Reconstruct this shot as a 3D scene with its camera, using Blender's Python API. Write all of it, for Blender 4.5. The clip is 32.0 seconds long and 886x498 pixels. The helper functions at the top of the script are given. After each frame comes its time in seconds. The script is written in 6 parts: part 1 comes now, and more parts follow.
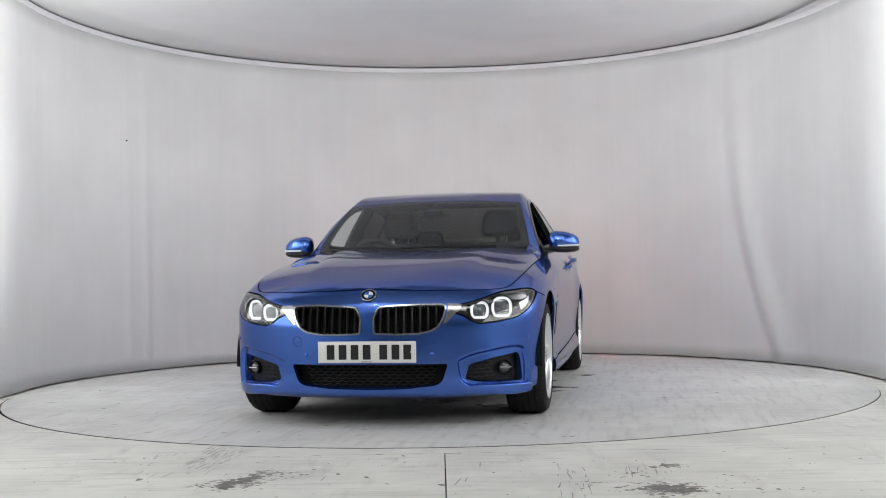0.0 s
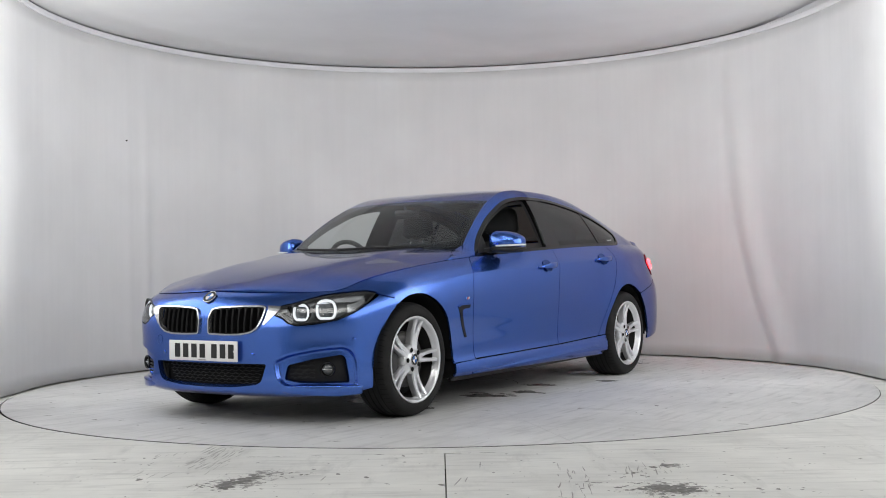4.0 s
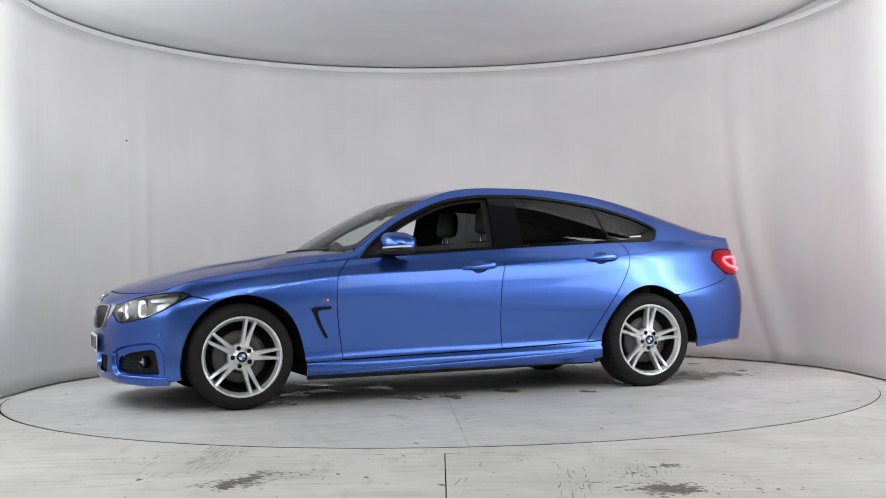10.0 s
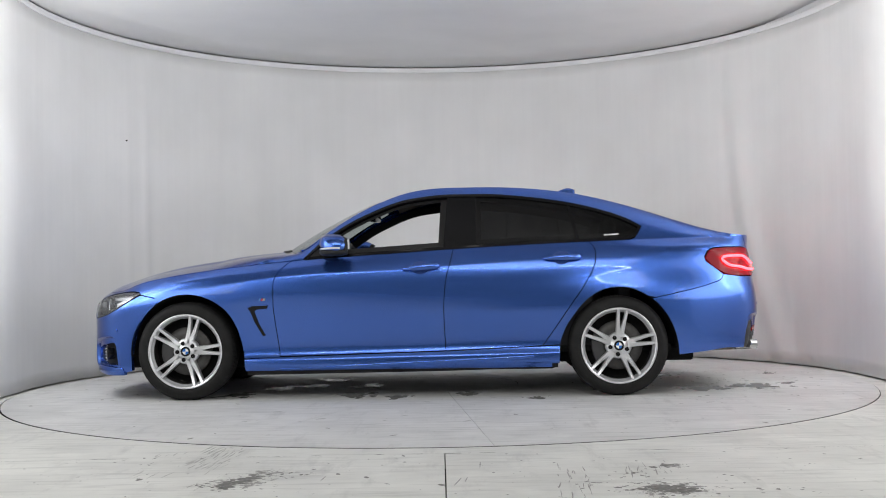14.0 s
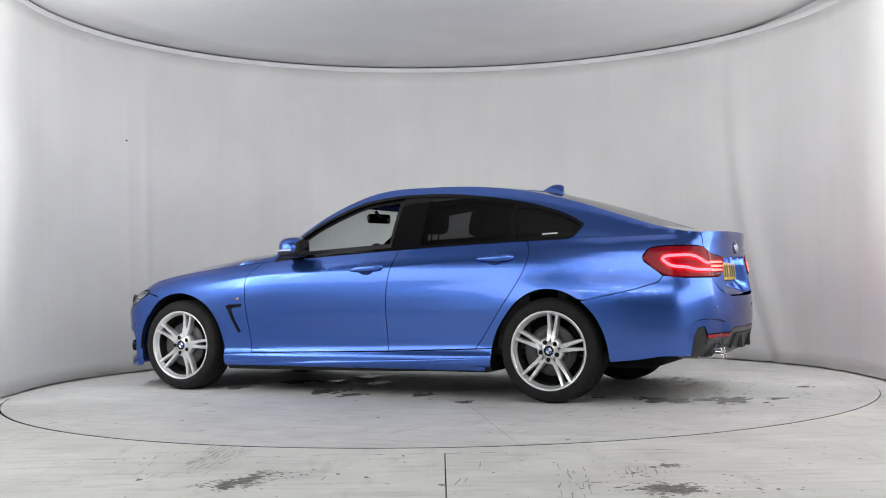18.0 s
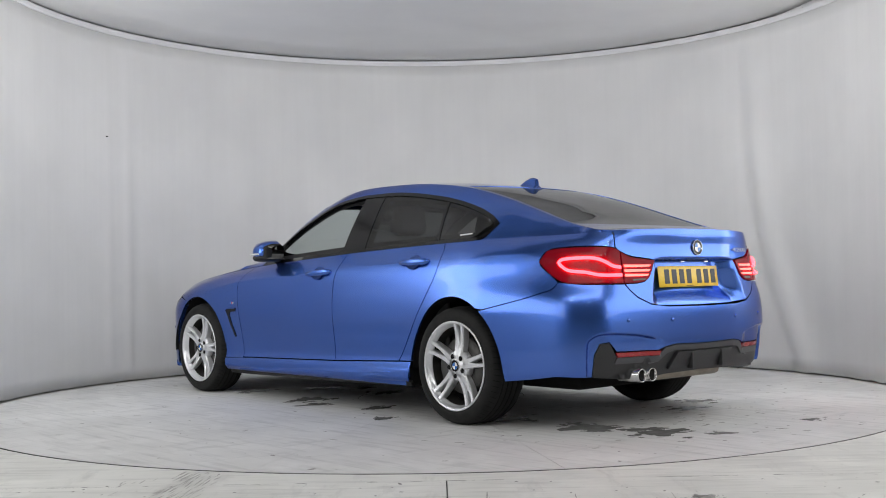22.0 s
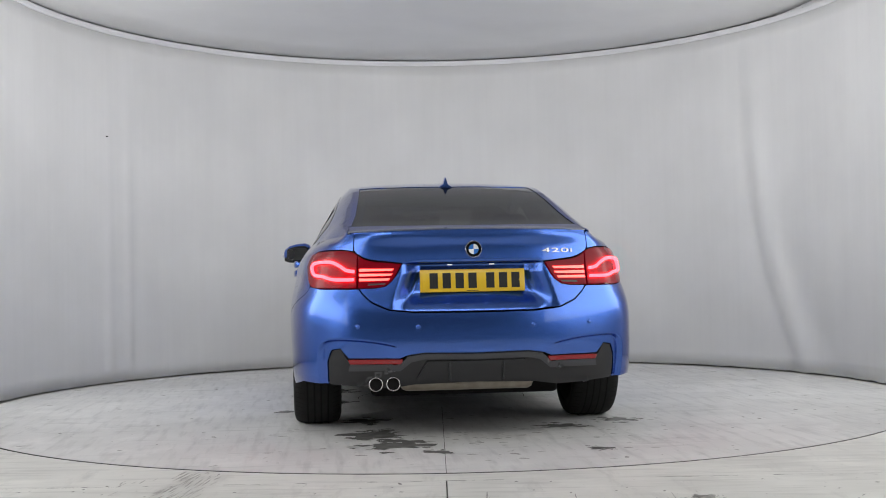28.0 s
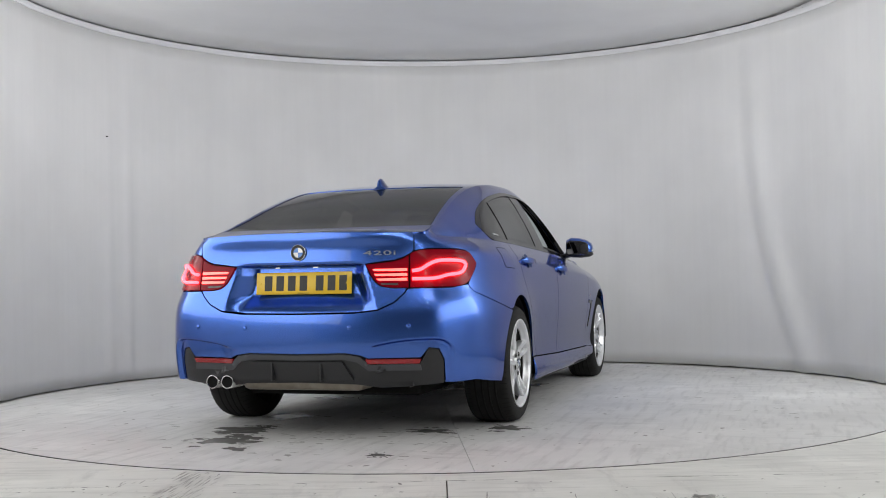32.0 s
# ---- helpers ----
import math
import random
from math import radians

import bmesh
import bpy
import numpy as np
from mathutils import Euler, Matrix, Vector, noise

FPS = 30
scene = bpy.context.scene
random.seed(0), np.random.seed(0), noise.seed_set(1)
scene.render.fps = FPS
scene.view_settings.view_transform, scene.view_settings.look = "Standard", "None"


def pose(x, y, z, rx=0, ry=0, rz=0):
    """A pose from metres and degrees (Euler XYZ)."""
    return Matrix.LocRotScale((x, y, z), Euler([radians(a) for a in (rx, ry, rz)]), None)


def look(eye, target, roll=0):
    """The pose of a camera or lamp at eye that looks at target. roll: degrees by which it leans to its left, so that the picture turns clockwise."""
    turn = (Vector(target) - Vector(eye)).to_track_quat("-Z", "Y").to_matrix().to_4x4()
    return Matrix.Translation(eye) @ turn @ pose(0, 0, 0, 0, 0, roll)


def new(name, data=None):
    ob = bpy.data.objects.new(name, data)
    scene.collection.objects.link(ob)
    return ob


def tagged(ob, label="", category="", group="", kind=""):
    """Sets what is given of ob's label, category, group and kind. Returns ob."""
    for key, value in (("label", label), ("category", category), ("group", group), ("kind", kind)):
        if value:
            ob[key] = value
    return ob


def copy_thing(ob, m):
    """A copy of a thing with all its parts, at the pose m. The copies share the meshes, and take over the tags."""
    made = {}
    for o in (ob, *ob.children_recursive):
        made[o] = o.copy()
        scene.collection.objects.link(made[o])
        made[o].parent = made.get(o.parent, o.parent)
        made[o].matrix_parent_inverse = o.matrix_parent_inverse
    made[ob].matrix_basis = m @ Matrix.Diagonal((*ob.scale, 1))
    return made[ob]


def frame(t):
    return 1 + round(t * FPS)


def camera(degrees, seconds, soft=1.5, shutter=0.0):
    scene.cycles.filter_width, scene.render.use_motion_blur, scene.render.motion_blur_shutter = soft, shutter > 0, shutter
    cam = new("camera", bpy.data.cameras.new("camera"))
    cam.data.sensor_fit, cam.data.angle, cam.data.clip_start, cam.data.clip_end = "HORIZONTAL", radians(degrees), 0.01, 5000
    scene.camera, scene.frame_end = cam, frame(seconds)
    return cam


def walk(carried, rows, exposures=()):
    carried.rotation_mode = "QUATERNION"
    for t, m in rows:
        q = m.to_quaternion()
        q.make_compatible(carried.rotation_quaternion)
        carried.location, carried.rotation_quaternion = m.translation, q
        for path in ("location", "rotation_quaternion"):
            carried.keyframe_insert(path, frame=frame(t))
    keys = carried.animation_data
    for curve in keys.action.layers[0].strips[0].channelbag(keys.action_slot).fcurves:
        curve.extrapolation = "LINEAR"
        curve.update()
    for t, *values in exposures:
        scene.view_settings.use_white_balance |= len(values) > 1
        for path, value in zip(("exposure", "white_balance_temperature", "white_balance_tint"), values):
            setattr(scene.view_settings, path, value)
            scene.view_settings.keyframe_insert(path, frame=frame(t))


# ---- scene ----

from mathutils import geometry

# ---- camera: a fixed tripod that is set anew once, between 18.7 and 20.4 s ----
cam = camera(43.12, 32.0, soft=1.0)


def eye_pose(y, z, pitch, yaw, roll, x=0.0):
    """Camera pose: pitch up, yaw to the right, roll, in radians."""
    fw = Vector((math.sin(yaw) * math.cos(pitch), math.cos(yaw) * math.cos(pitch), math.sin(pitch)))
    return look((x, y, z), Vector((x, y, z)) + fw, math.degrees(roll))


FIRST = (-8.173, 0.797, 0.0223, 0.0042, -0.0172)
LAST = (-7.603, 0.798, 0.0258, 0.0048, -0.0179, -0.006)
ROWS = [
    (0.0, eye_pose(*FIRST)),
    (9.0, eye_pose(*FIRST)),
    (18.6, eye_pose(*FIRST)),
    (18.8, eye_pose(-8.50, 0.797, 0.0209, 0.0032, -0.0172)),
    (19.0, eye_pose(-8.59, 0.797, 0.0213, 0.0027, -0.0172)),
    (19.1, eye_pose(-8.64, 0.797, 0.0214, 0.0030, -0.0170)),
    (19.3, eye_pose(-8.54, 0.797, 0.0262, 0.0025, -0.0165)),
    (19.5, eye_pose(-8.11, 0.798, 0.0300, 0.0049, -0.0174)),
    (20.0, eye_pose(-7.615, 0.798, 0.0292, 0.0047, -0.0178)),
    (20.4, eye_pose(*LAST)),
    (26.0, eye_pose(*LAST)),
    (32.0, eye_pose(*LAST)),
]
walk(cam, ROWS, [(0.0, -0.54), (18.6, -0.54), (19.1, -0.44), (19.6, -0.82), (20.2, -0.90), (20.8, -0.64), (25.0, -0.64), (32.0, -0.62)])

HEAD, SPIN, LAG = 259.687, 5.8671, 0.57      # the car's heading at 0 s, its turn in degrees a second, and what it loses as the camera is reset
CAR_X, CAR_Y = 0.217, 0.055       # the car's middle on the turntable, along and across it


# ---- world and light ----
world = bpy.data.worlds.new("world")
scene.world = world
world.use_nodes = True
world.node_tree.nodes["Background"].inputs[0].default_value = (0.75, 0.8, 0.9, 1)
world.node_tree.nodes["Background"].inputs[1].default_value = 0.05


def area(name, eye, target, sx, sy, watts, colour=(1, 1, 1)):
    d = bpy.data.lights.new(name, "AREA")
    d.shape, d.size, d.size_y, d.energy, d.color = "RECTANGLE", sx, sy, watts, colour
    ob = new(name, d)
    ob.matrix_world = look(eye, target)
    return tagged(ob, "unseen lamp added to light the booth", "lamp")


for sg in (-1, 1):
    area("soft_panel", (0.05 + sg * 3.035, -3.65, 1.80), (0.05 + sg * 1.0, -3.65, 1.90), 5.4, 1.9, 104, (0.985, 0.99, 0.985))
    # Unseen fills, added to whiten the outer ends of the wall.
    area("side_wall_fill", (0.05 + sg * 2.84, -1.60, 1.95), (0.05 + sg * 3.04, 0.2, 1.98), 0.50, 1.7, 18, (0.985, 0.99, 0.985))
    area("wall_end_fill", (0.05 + sg * 2.84, -1.12, 1.78), (0.05 + sg * 3.06, 0.2, 1.82), 0.34, 2.0, 25, (0.985, 0.99, 0.985))
# Added fills with no known fittings: back wall, front floor, ceiling.
area("back_wall_fill", (0, -5.0, 2.72), (0, 1.0, 2.35), 4.6, 0.7, 19, (1.0, 0.98, 0.955))
area("floor_fill", (0, -6.6, 4.40), (0, -5.2, 0.0), 6.0, 2.6, 136, (1.0, 0.98, 0.95))
area("ceiling_fill", (0, -4.6, 2.1), (0, -4.0, 3.1), 4.0, 0.3, 150, (1.0, 0.985, 0.96))


# ---- materials ----
def mat(name, base=(0.5, 0.5, 0.5), rough=0.5, metal=0.0, coat=0.0, vary=0.0, scale=8.0, bump=0.0, bump_scale=200.0, emit=None, power=0.0, spec=0.5):
    m = bpy.data.materials.new(name)
    m.use_nodes = True
    nt = m.node_tree
    b = nt.nodes["Principled BSDF"]
    b.inputs["Base Color"].default_value = (*base, 1)
    b.inputs["Roughness"].default_value = rough
    b.inputs["Metallic"].default_value = metal
    b.inputs["Coat Weight"].default_value = coat
    b.inputs["Coat Roughness"].default_value = 0.03
    b.inputs["Specular IOR Level"].default_value = spec
    if emit:
        b.inputs["Emission Color"].default_value = (*emit, 1)
        b.inputs["Emission Strength"].default_value = power
    if vary:
        tc = nt.nodes.new("ShaderNodeTexCoord")
        n = nt.nodes.new("ShaderNodeTexNoise")
        n.inputs["Scale"].default_value, n.inputs["Detail"].default_value = scale, 6
        nt.links.new(tc.outputs["Object"], n.inputs["Vector"])
        r = nt.nodes.new("ShaderNodeMapRange")
        r.inputs["To Min"].default_value, r.inputs["To Max"].default_value = 1 - vary, 1 + vary
        r.inputs["From Min"].default_value, r.inputs["From Max"].default_value = 0.3, 0.7
        nt.links.new(n.outputs["Fac"], r.inputs["Value"])
        mx = nt.nodes.new("ShaderNodeVectorMath")
        mx.operation = "SCALE"
        mx.inputs[0].default_value = base
        nt.links.new(r.outputs["Result"], mx.inputs["Scale"])
        nt.links.new(mx.outputs["Vector"], b.inputs["Base Color"])
    if bump:
        tc = nt.nodes.new("ShaderNodeTexCoord")
        n = nt.nodes.new("ShaderNodeTexNoise")
        n.inputs["Scale"].default_value, n.inputs["Detail"].default_value = bump_scale, 4
        nt.links.new(tc.outputs["Object"], n.inputs["Vector"])
        bp = nt.nodes.new("ShaderNodeBump")
        bp.inputs["Strength"].default_value, bp.inputs["Distance"].default_value = bump, 0.002
        nt.links.new(n.outputs["Fac"], bp.inputs["Height"])
        nt.links.new(bp.outputs["Normal"], b.inputs["Normal"])
    return m


def glass_mat(name, tint, rough=0.0, shine=0.06):
    """Thin pane: a tinted see-through sheet with a mirror skin."""
    m = bpy.data.materials.new(name)
    m.use_nodes = True
    nt = m.node_tree
    nt.nodes.remove(nt.nodes["Principled BSDF"])
    tr = nt.nodes.new("ShaderNodeBsdfTransparent")
    tr.inputs[0].default_value = (*tint, 1)
    gl = nt.nodes.new("ShaderNodeBsdfGlossy")
    gl.inputs["Roughness"].default_value = rough
    lw = nt.nodes.new("ShaderNodeLayerWeight")
    lw.inputs["Blend"].default_value = 0.5
    pw = nt.nodes.new("ShaderNodeMath")
    pw.operation = "POWER"
    pw.inputs[1].default_value = 5.0
    nt.links.new(lw.outputs["Facing"], pw.inputs[0])
    fr = nt.nodes.new("ShaderNodeMath")
    fr.operation = "MULTIPLY_ADD"
    fr.inputs[1].default_value, fr.inputs[2].default_value = 0.98 - shine, shine
    nt.links.new(pw.outputs[0], fr.inputs[0])
    mx = nt.nodes.new("ShaderNodeMixShader")
    nt.links.new(fr.outputs[0], mx.inputs[0])
    nt.links.new(tr.outputs[0], mx.inputs[1])
    nt.links.new(gl.outputs[0], mx.inputs[2])
    nt.links.new(mx.outputs[0], nt.nodes["Material Output"].inputs[0])
    return m


PAINT = mat("blue_metallic_paint", (0.070, 0.172, 0.60), 0.27, 0.94, 1.0, bump=0.03, bump_scale=2500)
PAINT.node_tree.nodes["Principled BSDF"].inputs["Coat Roughness"].default_value = 0.02
PAINT.node_tree.nodes["Principled BSDF"].inputs["Specular Tint"].default_value = (0.08, 0.10, 0.20, 1)
PAINT.node_tree.nodes["Principled BSDF"].inputs["Coat IOR"].default_value = 1.42
WHITE_WALL = mat("white_cloth_wall", (0.74, 0.74, 0.74), 0.9, vary=0.05, scale=1.3)


def hang(material, amount):
    """Faint upright streaks of hanging cloth, on top of the material's colour."""
    nt = material.node_tree
    b = nt.nodes["Principled BSDF"]
    src = b.inputs["Base Color"].links[0].from_socket
    tc, mp, n, r, m = (nt.nodes.new("ShaderNode" + k) for k in ("TexCoord", "Mapping", "TexNoise", "MapRange", "VectorMath"))
    mp.inputs["Scale"].default_value = (1, 1, 0.035)
    n.inputs["Scale"].default_value, n.inputs["Detail"].default_value, n.inputs["Roughness"].default_value = 9.0, 7, 0.7
    r.inputs["From Min"].default_value, r.inputs["From Max"].default_value = 0.3, 0.7
    r.inputs["To Min"].default_value, r.inputs["To Max"].default_value = 1 - amount, 1 + amount
    m.operation = "SCALE"
    nt.links.new(tc.outputs["Object"], mp.inputs[0])
    nt.links.new(mp.outputs[0], n.inputs["Vector"])
    nt.links.new(n.outputs["Fac"], r.inputs["Value"])
    nt.links.new(src, m.inputs[0])
    nt.links.new(r.outputs["Result"], m.inputs["Scale"])
    nt.links.new(m.outputs["Vector"], b.inputs["Base Color"])
    w = nt.nodes.new("ShaderNodeTexNoise")
    w.inputs["Scale"].default_value, w.inputs["Detail"].default_value = 900, 2
    bp = nt.nodes.new("ShaderNodeBump")
    bp.inputs["Strength"].default_value, bp.inputs["Distance"].default_value = 0.15, 0.001
    nt.links.new(tc.outputs["Object"], w.inputs["Vector"])
    nt.links.new(w.outputs["Fac"], bp.inputs["Height"])
    nt.links.new(bp.outputs["Normal"], b.inputs["Normal"])


hang(WHITE_WALL, 0.02)
CEIL = mat("white_ceiling_cloth", (0.80, 0.80, 0.80), 0.9, vary=0.03, scale=2)


def worn_floor(name, base, under, spots, wet=None):
    """Painted concrete: cloudy paint, scuffs, chips down to dark concrete round some spots (x, y, radius), and wet marks."""
    m = bpy.data.materials.new(name)
    m.use_nodes = True
    nt = m.node_tree
    L, N = nt.links.new, nt.nodes.new
    b = nt.nodes["Principled BSDF"]
    tc = N("ShaderNodeTexCoord")
    P = tc.outputs["Object"]

    def noise_of(scale, detail=6, stretch=None, rough=0.55):
        n = N("ShaderNodeTexNoise")
        n.inputs["Scale"].default_value, n.inputs["Detail"].default_value, n.inputs["Roughness"].default_value = scale, detail, rough
        if stretch:
            mp = N("ShaderNodeMapping")
            mp.inputs["Scale"].default_value = stretch
            L(P, mp.inputs["Vector"])
            L(mp.outputs[0], n.inputs["Vector"])
        else:
            L(P, n.inputs["Vector"])
        return n.outputs["Fac"]

    def ramp(v, lo, hi, a=0.0, c=1.0):
        r = N("ShaderNodeMapRange")
        for k, x in (("From Min", lo), ("From Max", hi), ("To Min", a), ("To Max", c)):
            r.inputs[k].default_value = x
        L(v, r.inputs["Value"])
        return r.outputs["Result"]

    def op(kind, a, c):
        o = N("ShaderNodeMath")
        o.operation = kind
        for i, v in enumerate((a, c)):
            if isinstance(v, (int, float)):
                o.inputs[i].default_value = v
            else:
                L(v, o.inputs[i])
        return o.outputs[0]

    def mix(f, a, c):
        x = N("ShaderNodeMix")
        x.data_type = "RGBA"
        if isinstance(f, float):
            x.inputs["Factor"].default_value = f
        else:
            L(f, x.inputs["Factor"])
        for k, v in (("A", a), ("B", c)):
            s = [q for q in x.inputs if q.name == k and q.type == "RGBA"][0]
            if isinstance(v, tuple):
                s.default_value = (*v, 1)
            else:
                L(v, s)
        return [q for q in x.outputs if q.type == "RGBA"][0]

    def near(list_of_spots):
        total = None
        for x, y, r in list_of_spots:
            d = N("ShaderNodeVectorMath")
            d.operation = "DISTANCE"
            L(P, d.inputs[0])
            d.inputs[1].default_value = (x, y, 0)
            k = ramp(d.outputs["Value"], r, r * 0.15)
            total = k if total is None else op("MAXIMUM", total, k)
        return total

    cloud = ramp(noise_of(1.7, 7), 0.3, 0.7)
    col = mix(cloud, tuple(c * 0.88 for c in base), tuple(min(1, c * 1.07) for c in base))
    streak = ramp(noise_of(5.0, 8, (0.5, 4.0, 1.0)), 0.50, 0.72, 0.0, 0.55)
    col = mix(streak, col, tuple(c * 0.62 for c in base))
    scuff = ramp(noise_of(3.2, 9, (3.0, 0.6, 1.0), 0.68), 0.55, 0.70, 0.0, 0.6)
    col = mix(scuff, col, tuple(c * 0.70 for c in base))
    pale = ramp(noise_of(2.6, 8, (1.0, 1.4, 1.0), 0.62), 0.54, 0.70, 0.0, 0.65)
    col = mix(pale, col, tuple(min(1, c * 1.13) for c in base))
    speck = ramp(noise_of(42, 3), 0.735, 0.76)
    col = mix(speck, col, tuple(c * 0.4 for c in base))
    chips = None
    if spots:
        big = op("ADD", ramp(noise_of(26, 8, None, 0.7), 0.3, 0.7, 0.0, 1.0), op("MULTIPLY", near(spots), 0.75))
        chips = ramp(big, 1.12, 1.17)
        col = mix(chips, col, under)
    rough = ramp(noise_of(9, 5), 0.3, 0.7, 0.5, 0.72)
    b.inputs["Specular IOR Level"].default_value = 0.35
    if wet:
        w = op("ADD", ramp(noise_of(7, 6, (1.0, 1.0, 1.0), 0.6), 0.3, 0.7), op("MULTIPLY", near(wet), 0.55))
        wm = ramp(w, 1.08, 1.15)
        col = mix(wm, col, tuple(c * 0.32 for c in base))
        rough = op("SUBTRACT", rough, op("MULTIPLY", wm, 0.25))
    L(col, b.inputs["Base Color"])
    L(rough, b.inputs["Roughness"])
    bp = N("ShaderNodeBump")
    bp.inputs["Strength"].default_value, bp.inputs["Distance"].default_value = 0.25, 0.003
    h = noise_of(60, 5)
    if chips is not None:
        h = op("SUBTRACT", h, op("MULTIPLY", chips, 0.8))
    L(h, bp.inputs["Height"])
    L(bp.outputs["Normal"], b.inputs["Normal"])
    return m


FLOOR = worn_floor("painted_concrete", (0.730, 0.732, 0.698), (0.30, 0.295, 0.28), [(-0.80, -3.78, 0.26), (-0.72, -3.56, 0.14), (0.84, -4.06, 0.30), (0.95, -3.57, 0.12)])
DISC = worn_floor("turntable_paint", (0.695, 0.695, 0.686), (0.12, 0.12, 0.115), [])
CHIP = mat("bare_dark_concrete", (0.20, 0.196, 0.185), 0.7, vary=0.35, scale=60, bump=0.4, bump_scale=150)
SCRATCH = mat("grey_scratch", (0.34, 0.335, 0.32), 0.65, vary=0.3, scale=40)
WET = mat("wet_concrete", (0.22, 0.218, 0.21), 0.26, vary=0.25, scale=14, bump=0.08, bump_scale=60, spec=0.3)
TRIM = mat("grey_trim", (0.78, 0.78, 0.80), 0.45, 0.0)
DARK = mat("black_gap", (0.010, 0.010, 0.010), 0.85, spec=0.2)
BLACK = mat("black_plastic", (0.014, 0.014, 0.015), 0.5, bump=0.2, bump_scale=900, spec=0.3)
GLOSS = mat("gloss_black", (0.006, 0.006, 0.007), 0.10, spec=0.28)
RUBBER = mat("tyre_rubber", (0.013, 0.013, 0.013), 0.78, vary=0.25, scale=20, spec=0.3)
SILVER = mat("silver_alloy", (0.78, 0.79, 0.81), 0.28, 0.62, 0.4)
CLEAR = glass_mat("clear_glass", (0.62, 0.68, 0.66))
TINT = glass_mat("privacy_glass", (0.075, 0.078, 0.08), shine=0.06)
# Same glass as TINT; darker tint and lower shine imitate a dimmer reflection.
TINT_DIM = glass_mat("privacy_glass_dimmed", (0.065, 0.062, 0.058), shine=0.025)
ROOM = mat("hall_paint", (0.20, 0.20, 0.205), 0.8, vary=0.15, scale=1.0)


# ---- mesh helpers ----
def mesh_ob(name, verts, faces, material, parent=None, smooth=True, normals=None):
    me = bpy.data.meshes.new(name)
    me.from_pydata([tuple(v) for v in verts], [], faces)
    me.materials.append(material)
    if smooth:
        me.shade_smooth()
    me.update()
    if normals is not None:
        me.normals_split_custom_set_from_vertices([tuple(n) for n in normals])
    ob = new(name, me)
    if parent:
        ob.parent = parent
    return ob


def part(name, bm, material, parent, label="", smooth=True):
    me = bpy.data.meshes.new(name)
    bm.normal_update()
    bm.to_mesh(me)
    bm.free()
    me.materials.append(material)
    if smooth:
        me.shade_smooth()
    ob = new(name, me)
    if parent:
        ob.parent = parent
    return tagged(ob, label) if label else ob


def lathe(bm, profile, n=64, axis="Z", closed=False, a0=0.0, a1=2 * math.pi):
    """Turn (radius, height) points about an axis."""
    full = abs(a1 - a0 - 2 * math.pi) < 1e-6
    rings = []
    for i in range(n if full else n + 1):
        a = a0 + (a1 - a0) * i / n
        c, s = math.cos(a), math.sin(a)
        ring = []
        for r, h in profile:
            p = (r * c, r * s, h) if axis == "Z" else (r * c, h, r * s)
            ring.append(bm.verts.new(p))
        rings.append(ring)
    for i in range(n):
        a, b = rings[i], rings[(i + 1) % len(rings)]
        for j in range(len(profile) - (0 if closed else 1)):
            k = (j + 1) % len(profile)
            bm.faces.new((a[j], b[j], b[k], a[k]))


def box(bm, x0, x1, y0, y1, z0, z1, bevel=0.0):
    r = bmesh.ops.create_cube(bm, size=1)
    for v in r["verts"]:
        v.co = Vector(((x0 + x1) / 2 + v.co.x * (x1 - x0), (y0 + y1) / 2 + v.co.y * (y1 - y0), (z0 + z1) / 2 + v.co.z * (z1 - z0)))
    if bevel:
        es = {e for v in r["verts"] for e in v.link_edges}
        bmesh.ops.bevel(bm, geom=list(es), offset=bevel, segments=2, affect="EDGES", profile=0.5)


def spline(xs, ys, x):
    """Smooth curve through (xs, ys), evaluated at x (numpy); slopes from three points, limited so that it does not overshoot."""
    xs, ys, x = np.asarray(xs, float), np.asarray(ys, float), np.asarray(x, float)
    if xs[0] > xs[-1]:
        xs, ys = xs[::-1], ys[::-1]
    h = np.diff(xs)
    d = np.diff(ys) / h
    m = np.empty_like(ys)
    m[0], m[-1] = d[0], d[-1]
    w = np.where(d[:-1] * d[1:] > 0, 1.0, 0.0)
    m[1:-1] = (d[:-1] * h[1:] + d[1:] * h[:-1]) / (h[:-1] + h[1:])
    lim = 3 * np.minimum(np.abs(d[:-1]), np.abs(d[1:]))
    m[1:-1] = w * np.clip(m[1:-1], -lim, lim)
    k = np.clip(np.searchsorted(xs, x) - 1, 0, len(h) - 1)
    t = (x - xs[k]) / h[k]
    tt = np.clip(t, 0, 1)
    y = (2 * tt**3 - 3 * tt**2 + 1) * ys[k] + (tt**3 - 2 * tt**2 + tt) * h[k] * m[k] + (3 * tt**2 - 2 * tt**3) * ys[k + 1] + (tt**3 - tt**2) * h[k] * m[k + 1]
    return y + np.where(t > 1, (t - 1) * h[k] * m[k + 1], 0) + np.where(t < 0, t * h[k] * m[k], 0)


# ---- the booth ----
WALL_R, RIM_Z = 3.08, 2.832


def wall_path(r, cx=0.05, n=72, y_end=-5.2):
    """The cloth wall in plan: a half circle behind the turntable with straight ends towards the opening."""
    pts = [(cx + r, y_end + (0 - y_end) * i / 12) for i in range(12)]
    pts += [(cx + r * math.cos(math.pi * i / n), r * math.sin(math.pi * i / n)) for i in range(n + 1)]
    pts += [(cx - r, y_end * (i + 1) / 12) for i in range(12)]
    return pts


SPECK_Z = 1.985
